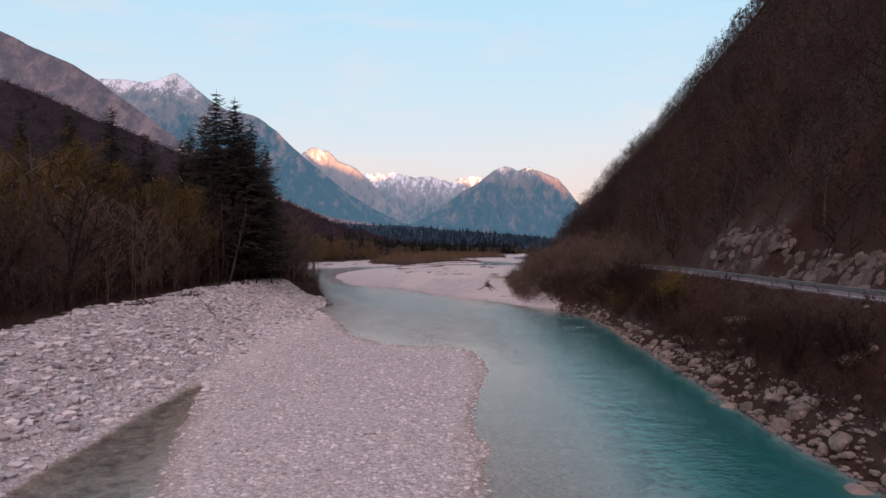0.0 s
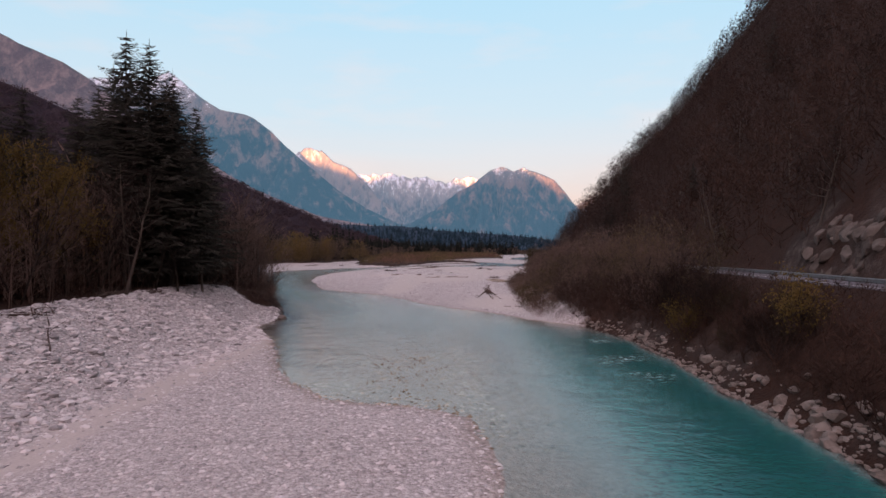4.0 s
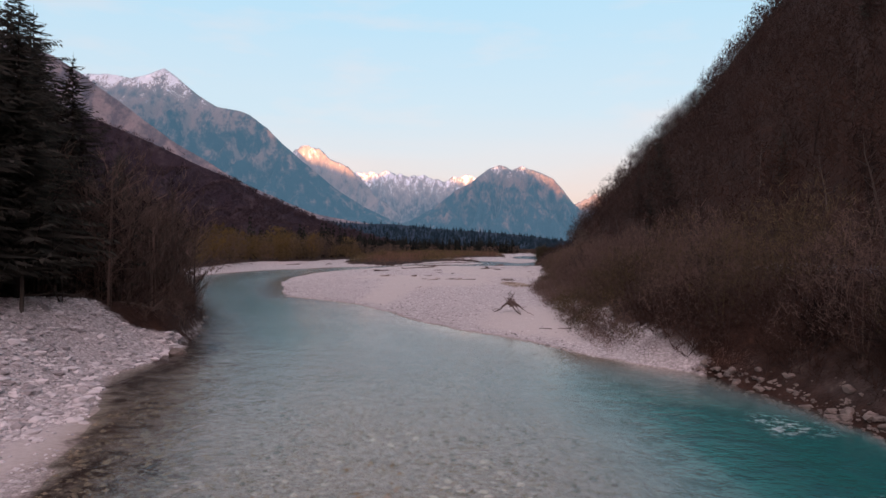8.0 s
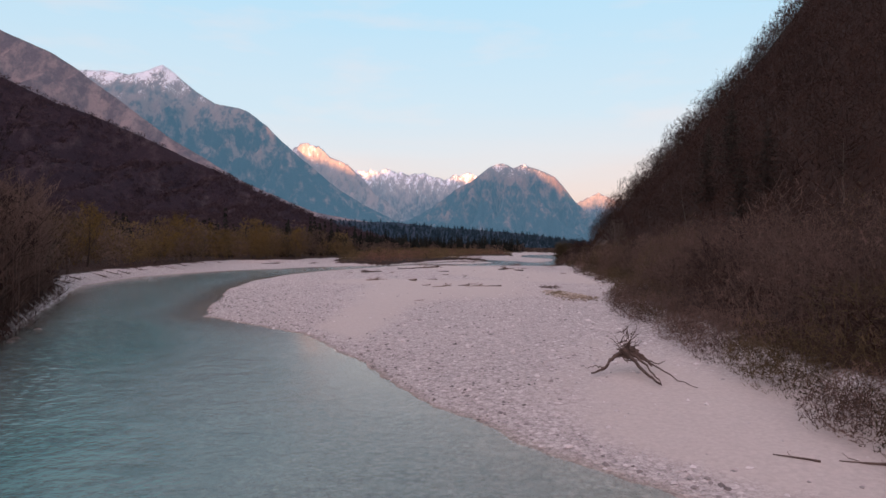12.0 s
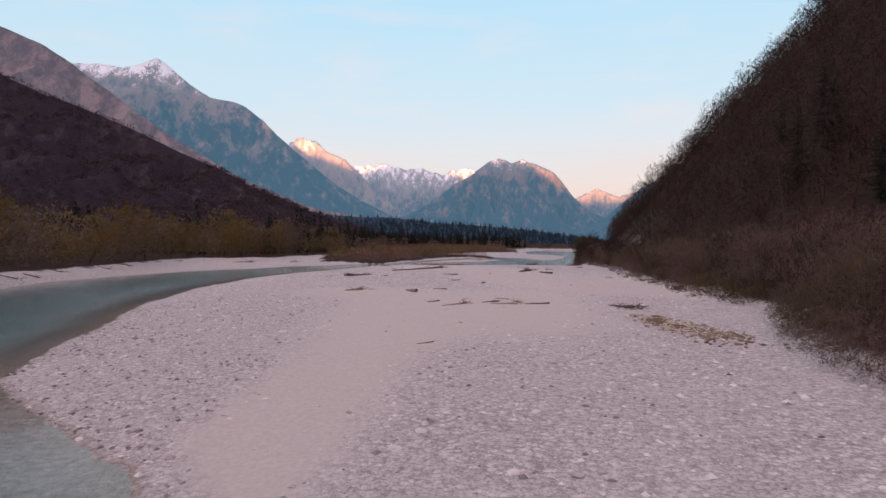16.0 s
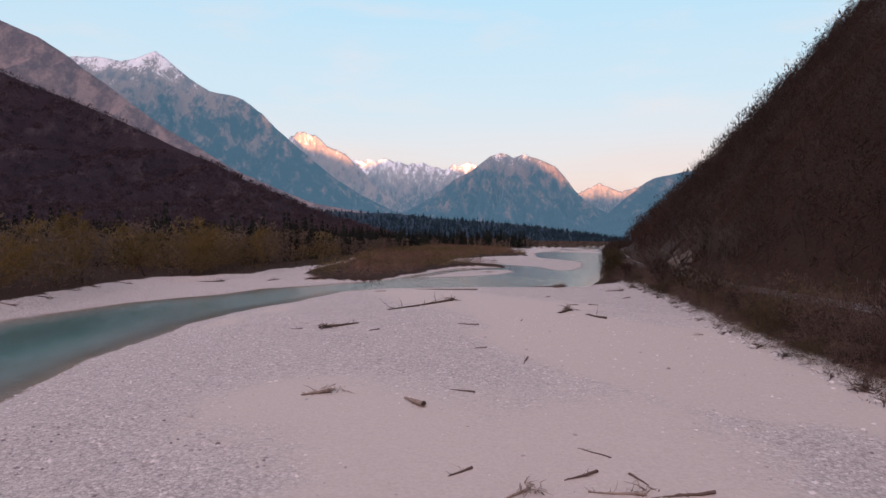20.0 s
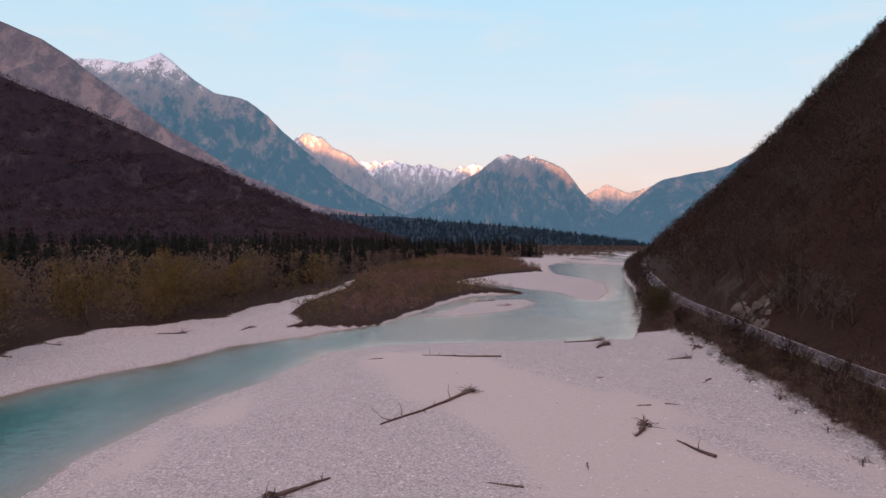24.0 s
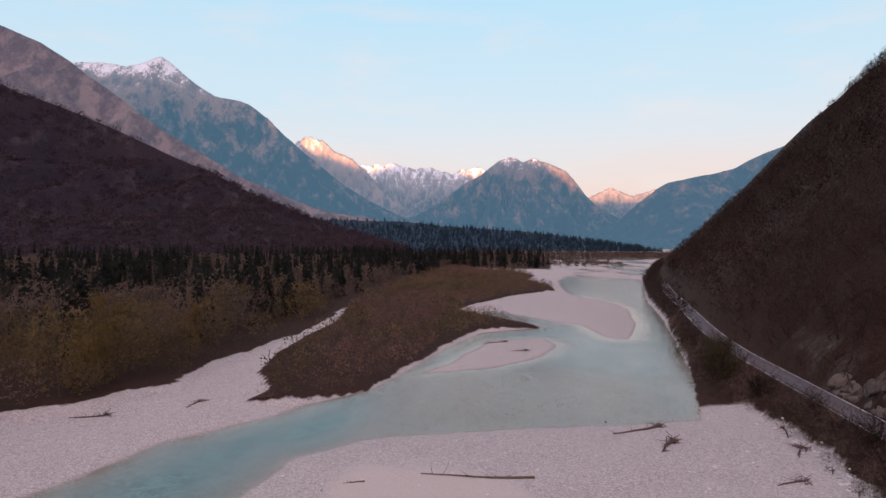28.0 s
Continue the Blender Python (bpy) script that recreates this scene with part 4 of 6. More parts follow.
def clump_tree(seed, h, r_crown, n, size, width, stems=1, foot=0.22, flat=0.8):
    """A round-headed tree or bush: short pieces of spray set all round its crown, on a few bare stems."""
    r = np.random.default_rng(seed)
    heap = Heap()
    a = r.uniform(0, 2 * np.pi, stems)
    heap.slivers(np.stack([0.1 * np.cos(a), 0.1 * np.sin(a), 0 * a - 0.4], 1), np.stack([0.45 * r_crown * np.cos(a), 0.45 * r_crown * np.sin(a), 0 * a + 0.8 * h], 1), np.full(stems, 0.009 * h + 0.02))
    d = r.normal(0, 1, (n, 3))
    d /= np.linalg.norm(d, axis=1)[:, None]
    lumps = 1 + 0.22 * np.sin(3.1 * d[:, :1] * 2 + seed) * np.cos(2.3 * d[:, 1:2] * 2 + 0.7 * seed) + 0.12 * np.sin(5 * d[:, 2:] + seed)
    rad = lumps * r.uniform(0.62, 1.0, (n, 1)) ** 0.6
    centre = np.array([0, 0, h * (0.5 + 0.5 * foot)])
    p = centre + d * rad * np.array([r_crown, r_crown, h * 0.5 * (1 - foot)])
    side = np.cross(d, r.normal(0, 1, (n, 3)))
    side /= np.linalg.norm(side, axis=1)[:, None]
    way = side * flat + d * r.uniform(-0.1, 0.7, (n, 1)) + np.array([0, 0, 0.25])
    ln = size * r.uniform(0.6, 1.4, (n, 1))
    heap.slivers(p - way * ln * 0.4, p + way * ln * 0.6, width * r.uniform(0.7, 1.4, n))
    return heap.arrays()


def low_conifer(seed, h, reach, levels=11, fan=5):
    r = np.random.default_rng(seed)
    heap = Heap()
    heap.slivers(np.array([[0, 0, -0.5]]), np.array([[0, 0, h]]), np.array([0.5]))
    for k in range(levels):
        f = 0.06 + 0.92 * k / levels
        ang = r.uniform(0, 6.3) + np.arange(fan) * 6.283 / fan + r.normal(0, 0.2, fan)
        ln = (reach * (1 - f) ** 0.8 + 0.15) * r.uniform(0.7, 1.2, fan)
        tip = np.stack([np.cos(ang) * ln, np.sin(ang) * ln, f * h - 0.35 * ln], 1)
        heap.slivers(np.tile([[0, 0, f * h + 0.06 * h]], (fan, 1)), tip, 0.9 * ln + 0.2)
    return heap.arrays()


def scatter(name, label, category, material, patterns, x, y, z, scale, seed):
    """One mesh of many turned and scaled copies, with a tint for each plant."""
    r = np.random.default_rng(seed)
    n = len(x)
    which = r.integers(0, len(patterns), n)
    vs, fs, ts, at = [], [], [], 0
    for k, (pv, pf) in enumerate(patterns):
        idx = np.nonzero(which == k)[0]
        if not len(idx):
            continue
        a = r.uniform(0, 2 * np.pi, len(idx))
        c, s = np.cos(a)[:, None], np.sin(a)[:, None]
        sc = scale[idx][:, None]
        X = (pv[None, :, 0] * c - pv[None, :, 1] * s) * sc + x[idx][:, None]
        Y = (pv[None, :, 0] * s + pv[None, :, 1] * c) * sc + y[idx][:, None]
        Z = pv[None, :, 2] * sc * r.uniform(0.85, 1.15, (len(idx), 1)) + z[idx][:, None]
        vs.append(np.stack([X, Y, Z], 2).reshape(-1, 3))
        fs.append((pf[None] + (np.arange(len(idx)) * len(pv))[:, None, None] + at).reshape(-1, 3))
        ts.append(np.repeat(r.random(len(idx)), len(pv)))
        at += len(idx) * len(pv)
    ob = new(name, mesh_from(name, np.concatenate(vs), np.concatenate(fs), material, {"tint": np.concatenate(ts)}, False))
    return tagged(ob, label, category, kind="stuff")


def jittered(x0, x1, y0, y1, step, seed):
    r = np.random.default_rng(seed)
    X, Y = np.meshgrid(np.arange(x0, x1, step), np.arange(y0, y1, step))
    X, Y = X.ravel(), Y.ravel()
    return X + r.uniform(-0.5, 0.5, X.shape) * step, Y + r.uniform(-0.5, 0.5, Y.shape) * step


# woods of the right-hand hillside
BROAD = [clump_tree(210 + k, 10.5, 3.9, 76, 1.7, 0.34, 2, foot=0.08, flat=0.5) for k in range(5)]
HILL = [clump_tree(220 + k, 9.8, 3.0, 150, 1.15, 0.115, 2, foot=0.12, flat=0.55) for k in range(6)]
for step, nearby, patterns, tag in ((4.5, True, HILL, 1), (6.4, False, BROAD, 3)):
    hx, hy = jittered(10, 420, -60, 760, step, 31 + tag)
    d = hx - (road_at(hy)[0] + 3)
    close = (d < 75) & (hy < 400)
    keep = (d > 2.5) & (d < 290) & (hx < 45 + 0.85 * (hy + 130)) & (close == nearby)
    hx, hy = hx[keep], hy[keep]
    hz = ground_z(hx, hy)
    hs = rng.uniform(0.7, 1.25, len(hx))
    russet = fbm(hx, hy, 34, 3, 7) > 0.56 + 0.06 * smooth((hy - 160) / 50)
    scatter("hillside_wood", "leafless dark brown beech wood on a steep hillside", "wood", TWIG, patterns, hx[~russet], hy[~russet], hz[~russet], hs[~russet], tag)
    scatter("russet_wood", "leafless russet-brown wood on a steep hillside", "wood", TWIG_RED, patterns, hx[russet], hy[russet], hz[russet], hs[russet], tag + 1)

UNDER = [low_tree(215 + k, 2.4, 1.7, 6, 26, 0.09, 0.0, 1) for k in range(4)]
hx, hy = jittered(30, 130, 15, 420, 3.3, 45)
d = hx - (road_at(hy)[0] + 3)
keep = (d > 0.6) & (d < 55)
hx, hy = hx[keep], hy[keep]
scatter("hillside_undergrowth", "brown undergrowth and dead leaves below the hillside wood", "undergrowth", TWIG_RED, UNDER, hx, hy, ground_z(hx, hy), rng.uniform(0.6, 1.5, len(hx)), 16)

# purple hill across the valley
FARLOW = [clump_tree(230 + k, 8.5, 3.3, 110, 1.1, 0.60, foot=0.1) for k in range(5)]
TINY = [clump_tree(240 + k, 7.5, 4.6, 26, 2.4, 1.5, foot=0.0) for k in range(4)]
rows_n, cols_n = hill_left.shape[:2]
pi, pj = rng.integers(0, rows_n - 6, 11000), rng.integers(0, cols_n - 1, 11000)
mixf = rng.random((11000, 1))
pp = hill_left[pi, pj] * (1 - mixf) + hill_left[pi + 1, pj + 1] * mixf
pp = pp[fbm(pp[:, 0], pp[:, 2] * 3, 130, 3, 15) < 0.66]
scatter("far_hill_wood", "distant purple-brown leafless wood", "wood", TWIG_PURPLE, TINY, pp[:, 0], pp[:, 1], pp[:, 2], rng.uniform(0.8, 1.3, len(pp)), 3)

# valley floor: leafless wood, conifers
FIRS = [low_conifer(250 + k, 15, 3.0, 9, 4) for k in range(4)]
vx, vy = jittered(-600, 260, 300, 1250, 9.8, 33)
inside_wood = (signed(vx, vy, LEFT_WOOD) > np.interp(vy, [330, 400, 470, 471], [75, 75, 75, 5])) | ((vy > 560) & (signed(vx, vy, LEFT_LAND) > 12 + 55 * fbm(vx, vy, 60, 2, 57)) & (signed(vx, vy, WILLOWS) < -4))
nearer = np.hypot(vx, vy) < 1500
keep = inside_wood & nearer & (vx > -0.75 * (vy - 150)) & (vx < 0.25 * vy)
vx, vy = vx[keep], vy[keep]
cx2, cy2 = rng.uniform(-230, -45, 230), rng.uniform(360, 640, 230)
lone = signed(cx2, cy2, LEFT_WOOD) > 12
vx, vy = np.concatenate([vx, cx2[lone]]), np.concatenate([vy, cy2[lone]])
vz = ground_z(vx, vy)
conif = (fbm(vx, vy, 60, 3, 9) + 0.05 * smooth((vy - 430) / 250) + 0.10 * (rng.random(len(vx)) - 0.5) * 1.6) > 0.60
conif[-lone.sum():] = True
scatter("valley_wood", "leafless grey-brown wood on the valley floor", "wood", TWIG_VALLEY, FARLOW, vx[~conif], vy[~conif], vz[~conif], rng.uniform(0.7, 1.15, (~conif).sum()), 4)
scatter("valley_conifers", "dark conifers on the valley floor", "wood", NEEDLE_DARK, FIRS, vx[conif], vy[conif], vz[conif], rng.uniform(0.55, 1.4, conif.sum()), 5)
rise_x = rng.uniform(-700, 620, 3000)
rise_t = rng.random(3000)
rise_y = np.interp(rise_x, [-563, 188, 723], [1900, 2227, 2500]) - 420 * rise_t
rise_z = np.interp(rise_x, [-563, -280, -59, 188, 406, 626, 723], [92, 82, 76, 62, 41, 16, 4]) * (1 - rise_t) ** 1.1 - 3
BIGFIR = [low_conifer(270 + k, 17, 5.0, 6, 5) for k in range(3)]
scatter("far_conifers", "far blue-green conifer wood with a faint painted haze glow", "wood", NEEDLE_FAR, BIGFIR, rise_x, rise_y, rise_z, rng.uniform(0.5, 1.0, 3000), 6)

# willow scrub between the channels
WIL = [clump_tree(290 + k, 2.8, 1.7, 44, 0.75, 0.20, 2, foot=0.0, flat=0.45) for k in range(5)]
sx, sy = jittered(-60, 110, 320, 850, 2.9, 35)
keep = signed(sx, sy, WILLOWS) > 0.8
sx, sy = sx[keep], sy[keep]
sz = ground_z(sx, sy)
olive = fbm(sx, sy, 22, 3, 19) > 0.55 - 0.1 * smooth((380 - sy) / 30)
scatter("willow_scrub", "low reddish-brown willow scrub between river channels", "scrub", SCRUB_RED, WIL, sx[~olive], sy[~olive], sz[~olive], 0.4 + 0.9 * rng.random((~olive).sum()) ** 1.5, 7)
scatter("olive_scrub", "low olive-green willow scrub on the river bank", "scrub", SCRUB_OLIVE, WIL, sx[olive], sy[olive], sz[olive], 0.5 + 1.1 * rng.random(olive.sum()) ** 1.5, 8)

COARSE = [clump_tree(380 + k, 8.0, 3.8, 26, 2.2, 1.1, foot=0.0) for k in range(4)]
fx, fy = jittered(40, 620, 860, 1750, 8.5, 49)
keep = ((fy > 1130 + 60 * np.sin(fx / 35)) & (fx < 0.36 * fy)) | (signed(fx, fy, [(92, 900), (150, 905), (205, 960), (215, 1010), (150, 1020), (110, 990)]) > 0)
fx, fy = fx[keep], fy[keep]
scatter("far_scrub", "low brown scrub and leafless trees at the valley's far bend", "scrub", TWIG_VALLEY, COARSE, fx, fy, np.maximum(ground_z(fx, fy), 0), rng.uniform(0.35, 0.8, len(fx)), 22)

BUSHY = [clump_tree(330 + k, 8.0, 3.2, 340, 0.62, 0.24, 3, foot=0.08, flat=0.6) for k in range(6)]
MIDWOOD = [clump_tree(360 + k, 8.5, 3.5, 170, 0.75, 0.30, 2, foot=0.06, flat=0.8) for k in range(5)]
# wood behind the left bank, seen between the nearer trees
lx, ly = jittered(-190, -20, -20, 470, 3.7, 37)
s_w = signed(lx, ly, LEFT_WOOD)
keep = (s_w > np.where(ly > 170, 0.6, 3)) & (s_w < np.interp(ly, [100, 250, 330], [60, 45, 75])) & (lx > -40 - 0.8 * (ly + 10))
lx, ly = lx[keep], ly[keep]
lz = ground_z(lx, ly)
gold = (ly > 195) & (signed(lx, ly, LEFT_WOOD) < 34) & (fbm(lx, ly, 14, 3, 23) > np.interp(ly, [230, 300], [0.40, 0.47]))
ls = np.where(ly > 195, 0.75 + 1.0 * rng.random(len(lx)) ** 1.4, rng.uniform(0.8, 1.35, len(lx)))
some = (ly < 195) | (rng.random(len(lx)) < 0.34)
lx, ly, lz, gold, ls = lx[some], ly[some], lz[some], gold[some], ls[some]
near_w, far_w = ~gold & (ly < 170), ~gold & (ly >= 170)
scatter("bank_wood", "dense leafless brown wood behind the gravel bank", "wood", TWIG_BANK, HILL, lx[near_w], ly[near_w], lz[near_w], ls[near_w], 9)
scatter("grey_bank_wood", "leafless grey-brown wood along the far bank", "wood", TWIG_VALLEY, MIDWOOD, lx[far_w], ly[far_w], lz[far_w], ls[far_w], 19)
scatter("olive_bank_wood", "olive and yellow willows along the far bank", "wood", TWIG_OLIVE, BUSHY, lx[gold], ly[gold], lz[gold], ls[gold], 10)

# undergrowth below the trees: brambles and dead shoots
BUSH = [low_tree(310 + k, 1.7, 1.1, 7, 24, 0.042, 0.03) for k in range(5)]
bx, by = jittered(-60, -24, 10, 330, 1.7, 39)
s_w = signed(bx, by, LEFT_WOOD)
keep = (s_w > np.where((by > 106) & (by < 200), -2.2, 0.2)) & (s_w < 9)
b2x, b2y = jittered(14, 60, 15, 420, 1.6, 40)
tpos = (b2x - np.interp(b2y, SCRUB_Y, SCRUB_X)) / (road_at(b2y)[0] - 3 - np.interp(b2y, SCRUB_Y, SCRUB_X))
k2 = (tpos > np.where(b2y > 95, 0.22, 0.12)) & (tpos < 0.95)
ax, ay = np.concatenate([bx[keep], b2x[k2]]), np.concatenate([by[keep], b2y[k2]])
az = ground_z(ax, ay)
scatter("undergrowth", "tangled brown brambles and dead shoots on the banks", "undergrowth", TWIG_RED, BUSH, ax, ay, az, rng.uniform(0.6, 1.4, len(ax)) * np.where((ax > 22) & (ay < 95), 0.5, 1.0), 11)

# thickets at the wood's edge and below the road
THICK = [low_tree(340 + k, 11.0, 2.7, 24, 230, 0.055, 0.10, 3) for k in range(5)]
tx, ty = jittered(-86, -24, 26, 216, 2.5, 41)
s_w = signed(tx, ty, LEFT_WOOD)
keep = (s_w > np.where((ty > 107) & (ty < 175), -1.4, 0.4)) & (s_w < np.where(ty < 118, 11, 15))
tx, ty = tx[keep], ty[keep]
scatter("bank_thicket", "tall leafless dark brown thicket at the top of the gravel bank", "thicket", TWIG_BANK, THICK, tx, ty, ground_z(tx, ty), rng.uniform(0.65, 1.2, len(tx)) * np.interp(ty, [40, 75, 100], [0.7, 0.75, 1.0]), 12)
SCRUB = [clump_tree(350 + k, 3.6, 2.1, 260, 0.55, 0.042, 3, foot=0.0, flat=0.6) for k in range(5)]
tx, ty = jittered(12, 75, 90, 430, 2.1, 42)
tpos = (tx - np.interp(ty, SCRUB_Y, SCRUB_X)) / (road_at(ty)[0] - 3 - np.interp(ty, SCRUB_Y, SCRUB_X))
keep = (tx > np.interp(ty, SCRUB_Y, SCRUB_X) + 0.2) & (tpos < 0.9)
tx, ty, tpos = tx[keep], ty[keep], tpos[keep]
tz = ground_z(tx, ty)
olive = fbm(tx, ty, 12, 3, 29) > 0.52
ts = rng.uniform(0.55, 1.15, len(tx)) * np.interp(ty, [90, 110, 170, 240, 300, 360], [0.9, 1.25, 1.25, 1.2, 1.05, 0.85]) * np.where(tpos < 0.16, 0.62, 1.0)
scatter("roadside_scrub", "dense leafless grey-brown scrub between river and road", "scrub", TWIG_BANK, SCRUB, tx[~olive], ty[~olive], tz[~olive], ts[~olive], 13)
scatter("olive_roadside_scrub", "dense olive-brown scrub between river and road", "scrub", TWIG_MOSS, SCRUB, tx[olive], ty[olive], tz[olive], ts[olive], 14)
BRUSH = [clump_tree(385 + k, 1.5, 1.05, 300, 0.28, 0.030, 1, foot=0.0, flat=0.7) for k in range(4)]
tx, ty = jittered(12, 75, 106, 430, 1.0, 51)
xv = np.interp(ty, SCRUB_Y, SCRUB_X)
keep = (tx > xv - 0.3) & (tx < xv + 2.2) & (rng.random(len(tx)) < np.interp(ty, [180, 260], [0.9, 0.45]))
tx, ty = tx[keep], ty[keep]
olive = fbm(tx, ty, 9, 3, 30) > 0.54
ts = rng.uniform(0.55, 1.35, len(tx))
scatter("edge_brush", "low leafless grey-brown brush along the gravel's edge", "scrub", TWIG_BANK, BRUSH, tx[~olive], ty[~olive], ground_z(tx, ty)[~olive] - 0.18, ts[~olive], 25)
scatter("olive_edge_brush", "low olive-brown brush along the gravel's edge", "scrub", TWIG_MOSS, BRUSH, tx[olive], ty[olive], ground_z(tx, ty)[olive] - 0.18, ts[olive], 26)
BELT = [clump_tree(390 + k, 6.6, 2.5, 260, 0.75, 0.05, 4, foot=0.02, flat=0.55) for k in range(5)]
tx, ty = jittered(14, 64, 62, 335, 2.6, 50)
tpos = (tx - np.interp(ty, SCRUB_Y, SCRUB_X)) / (road_at(ty)[0] - 3 - np.interp(ty, SCRUB_Y, SCRUB_X))
keep = (tpos > np.where(ty < 86, 0.12, 0.22)) & (tpos < np.where(ty < 84, 0.5, np.where(ty > 235, 0.7, 0.98)))
tx, ty, tpos = tx[keep], ty[keep], tpos[keep]
tz = ground_z(tx, ty)
ts = rng.uniform(0.55, 0.95, len(tx)) * np.interp(ty, [62, 80, 86, 92, 190, 220, 250, 335], [0.42, 0.55, 1.0, 1.3, 1.05, 0.9, 0.75, 0.65])
olive = fbm(tx, ty, 12, 3, 29) > 0.50
far_off = ~olive & (ty > 222)
near_by = ~olive & (ty <= 222)
scatter("riverside_thicket", "tall leafless grey-brown thicket between river and road", "thicket", TWIG_BANK, BELT, tx[near_by], ty[near_by], tz[near_by], ts[near_by], 23)
scatter("pale_thicket", "pale grey-brown leafless trees below the road", "thicket", TWIG_VALLEY, BELT, tx[far_off], ty[far_off], tz[far_off], ts[far_off], 27)
scatter("olive_thicket", "tall olive-brown thicket between river and road", "thicket", TWIG_MOSS, BELT, tx[olive], ty[olive], tz[olive], ts[olive], 24)
BRAMBLE = [low_tree(370 + k, 1.7, 1.25, 9, 64, 0.045, 0.02, 2) for k in range(4)]
ux, uy = jittered(18, 40, 22, 112, 1.05, 43)
tpos = (ux - np.interp(uy, SCRUB_Y, SCRUB_X)) / (road_at(uy)[0] - 3 - np.interp(uy, SCRUB_Y, SCRUB_X))
keep = (tpos > 0.07 + 0.05 * fbm(ux, uy, 4, 2, 97)) & (tpos < 0.97)
ux, uy, tpos = ux[keep], uy[keep], tpos[keep]
scatter("russet_brambles", "russet brambles and dry fern on the rocky bank", "undergrowth", TWIG_RED, BRAMBLE, ux, uy, ground_z(ux, uy), rng.uniform(0.5, 1.3, len(ux)) * np.where(tpos > 0.55, 0.55, 1.0), 15)

wx2, wy2 = jittered(-52, -18, 109, 182, 0.95, 48)
s_w = signed(wx2, wy2, LEFT_WOOD)
keep = (s_w > -4.2) & (s_w < 0.8)
wx2, wy2 = wx2[keep], wy2[keep]
wz2 = ground_z(wx2, wy2)
keep = wz2 > 0.12
scatter("bank_brambles", "dark brambles and roots hanging over the eroded bank", "undergrowth", TWIG_BANK, BRAMBLE, wx2[keep], wy2[keep], wz2[keep], rng.uniform(0.45, 1.1, keep.sum()), 21)

# single trees of the left bank
PALE = [plant("bare_tree", "tall leafless tree with pale grey trunk on the gravel bank", "tree", "bare trees on the left bank",
              *bare_tree(400 + k, 13.5, 3.4, 15, 8, low=0.3), BARK_PALE, TWIG) for k in range(3)]
DARK = [plant("bare_tree", "slender leafless brown tree at the wood's edge", "tree", "bare trees on the left bank",
              *bare_tree(420 + k, 11.5, 3.2, 15, 8, stems=1 + k % 2, low=0.22), BARK, TWIG) for k in range(4)]
GOLDS = []
for k in range(3):
    w, c = bare_tree(440 + k, 12.0, 4.0, 16, 9, stems=1 + k % 2, low=0.2)
    GOLDS.append(plant("yellow_tree", "tree with thin yellow-olive autumn leaves", "tree", "yellowing trees", w, c, BARK, TWIG_OLIVE, leaf_cloud(c, 450 + k, 5200, 0.11), LEAF_GOLD))
edge_r = np.random.default_rng(77)
for k in range(86):
    y = edge_r.uniform(34, 205)
    inward = edge_r.uniform(0.5, 15) if y < 120 else edge_r.uniform(0.3, 8)
    edge = np.interp(y, [46, 62, 72, 96, 104, 112, 127, 141, 162, 180, 205], [-28, -28.6, -29.2, -30, -28, -24, -27, -33.5, -43.5, -53, -66])
    kind = PALE[k % 3] if edge_r.random() < 0.2 else DARK[k % 4]
    copy_scaled(kind, edge - inward, y, edge_r.uniform(0.7, 1.15), edge_r.uniform(0, 360))
for x, y, s in ((-41, 44, 1.05), (-44, 50, 1.12), (-40, 55, 0.98), (-43, 61, 1.1), (-48, 58, 1.15), (-41, 68, 0.95), (-45, 75, 0.95), (-40, 82, 0.8), (-50, 47, 1.1), (-37, 48, 0.9), (-46, 66, 1.15), (-38, 60, 0.8), (-52, 55, 1.2), (-44, 42, 1.1), (-42, 74, 0.9), (-47, 82, 0.9), (-36, 40, 0.85), (-46, 66, 1.0), (-42, 68, 1.05), (-38, 70, 1.0), (-34.5, 73, 0.9), (-44, 75, 1.05), (-40, 77, 1.0), (-36.5, 79, 0.95), (-33.5, 83, 0.85), (-49, 72, 1.1), (-33, 77, 0.8),
                (-75, 262, 0.75), (-77, 292, 0.8), (-76, 318, 0.8), (-65, 335, 0.75), (-72, 345, 0.85), (-60, 356, 0.7), (-80, 240, 0.8), (-70, 330, 0.7), (-83, 300, 0.9)):
    copy_scaled(GOLDS[int(abs(x) + y) % 3], x, y, s * (1.08 if y < 100 else 1.25), (x * 77 + y * 31) % 360)

SPRUCES = [plant("spruce_tree", "tall dark green spruce above the leafless wood", "tree", "spruces on the left bank", *spruce(460 + k, 30, 7.0, 36, 9), BARK, NEEDLE) for k in range(3)]
for k, (x, y, h) in enumerate(((-35, 97, 29.5), (-31.7, 95.6, 28), (-29.4, 96.5, 25), (-28.4, 101, 22), (-38, 100, 26.5), (-33, 103, 26), (-36.5, 107, 24), (-33, 115.5, 23.5), (-42, 104, 25),
                               (-37, 116, 28), (-36, 111, 26.5), (-39.5, 121, 27), (-40, 96, 22), (-46, 150, 21), (-31, 107, 19), (-61, 90, 25.5), (-54, 90, 26), (-48.2, 91, 26), (-43.7, 92, 22), (-57, 97, 24), (-51, 98, 22), (-46, 99, 20))):
    fir = copy_scaled(SPRUCES[k % 3], x, y, h / 30, k * 53)
    fir.scale = (fir.scale[0] * 1.12, fir.scale[1] * 1.12, h / 30)
HILLFIR = [plant("hillside_fir", "dark conifer among the bare trees of the hillside", "tree", "conifers on the right hillside", *spruce(480 + k, 15, 3.4, 26, 6), BARK, NEEDLE) for k in range(2)]
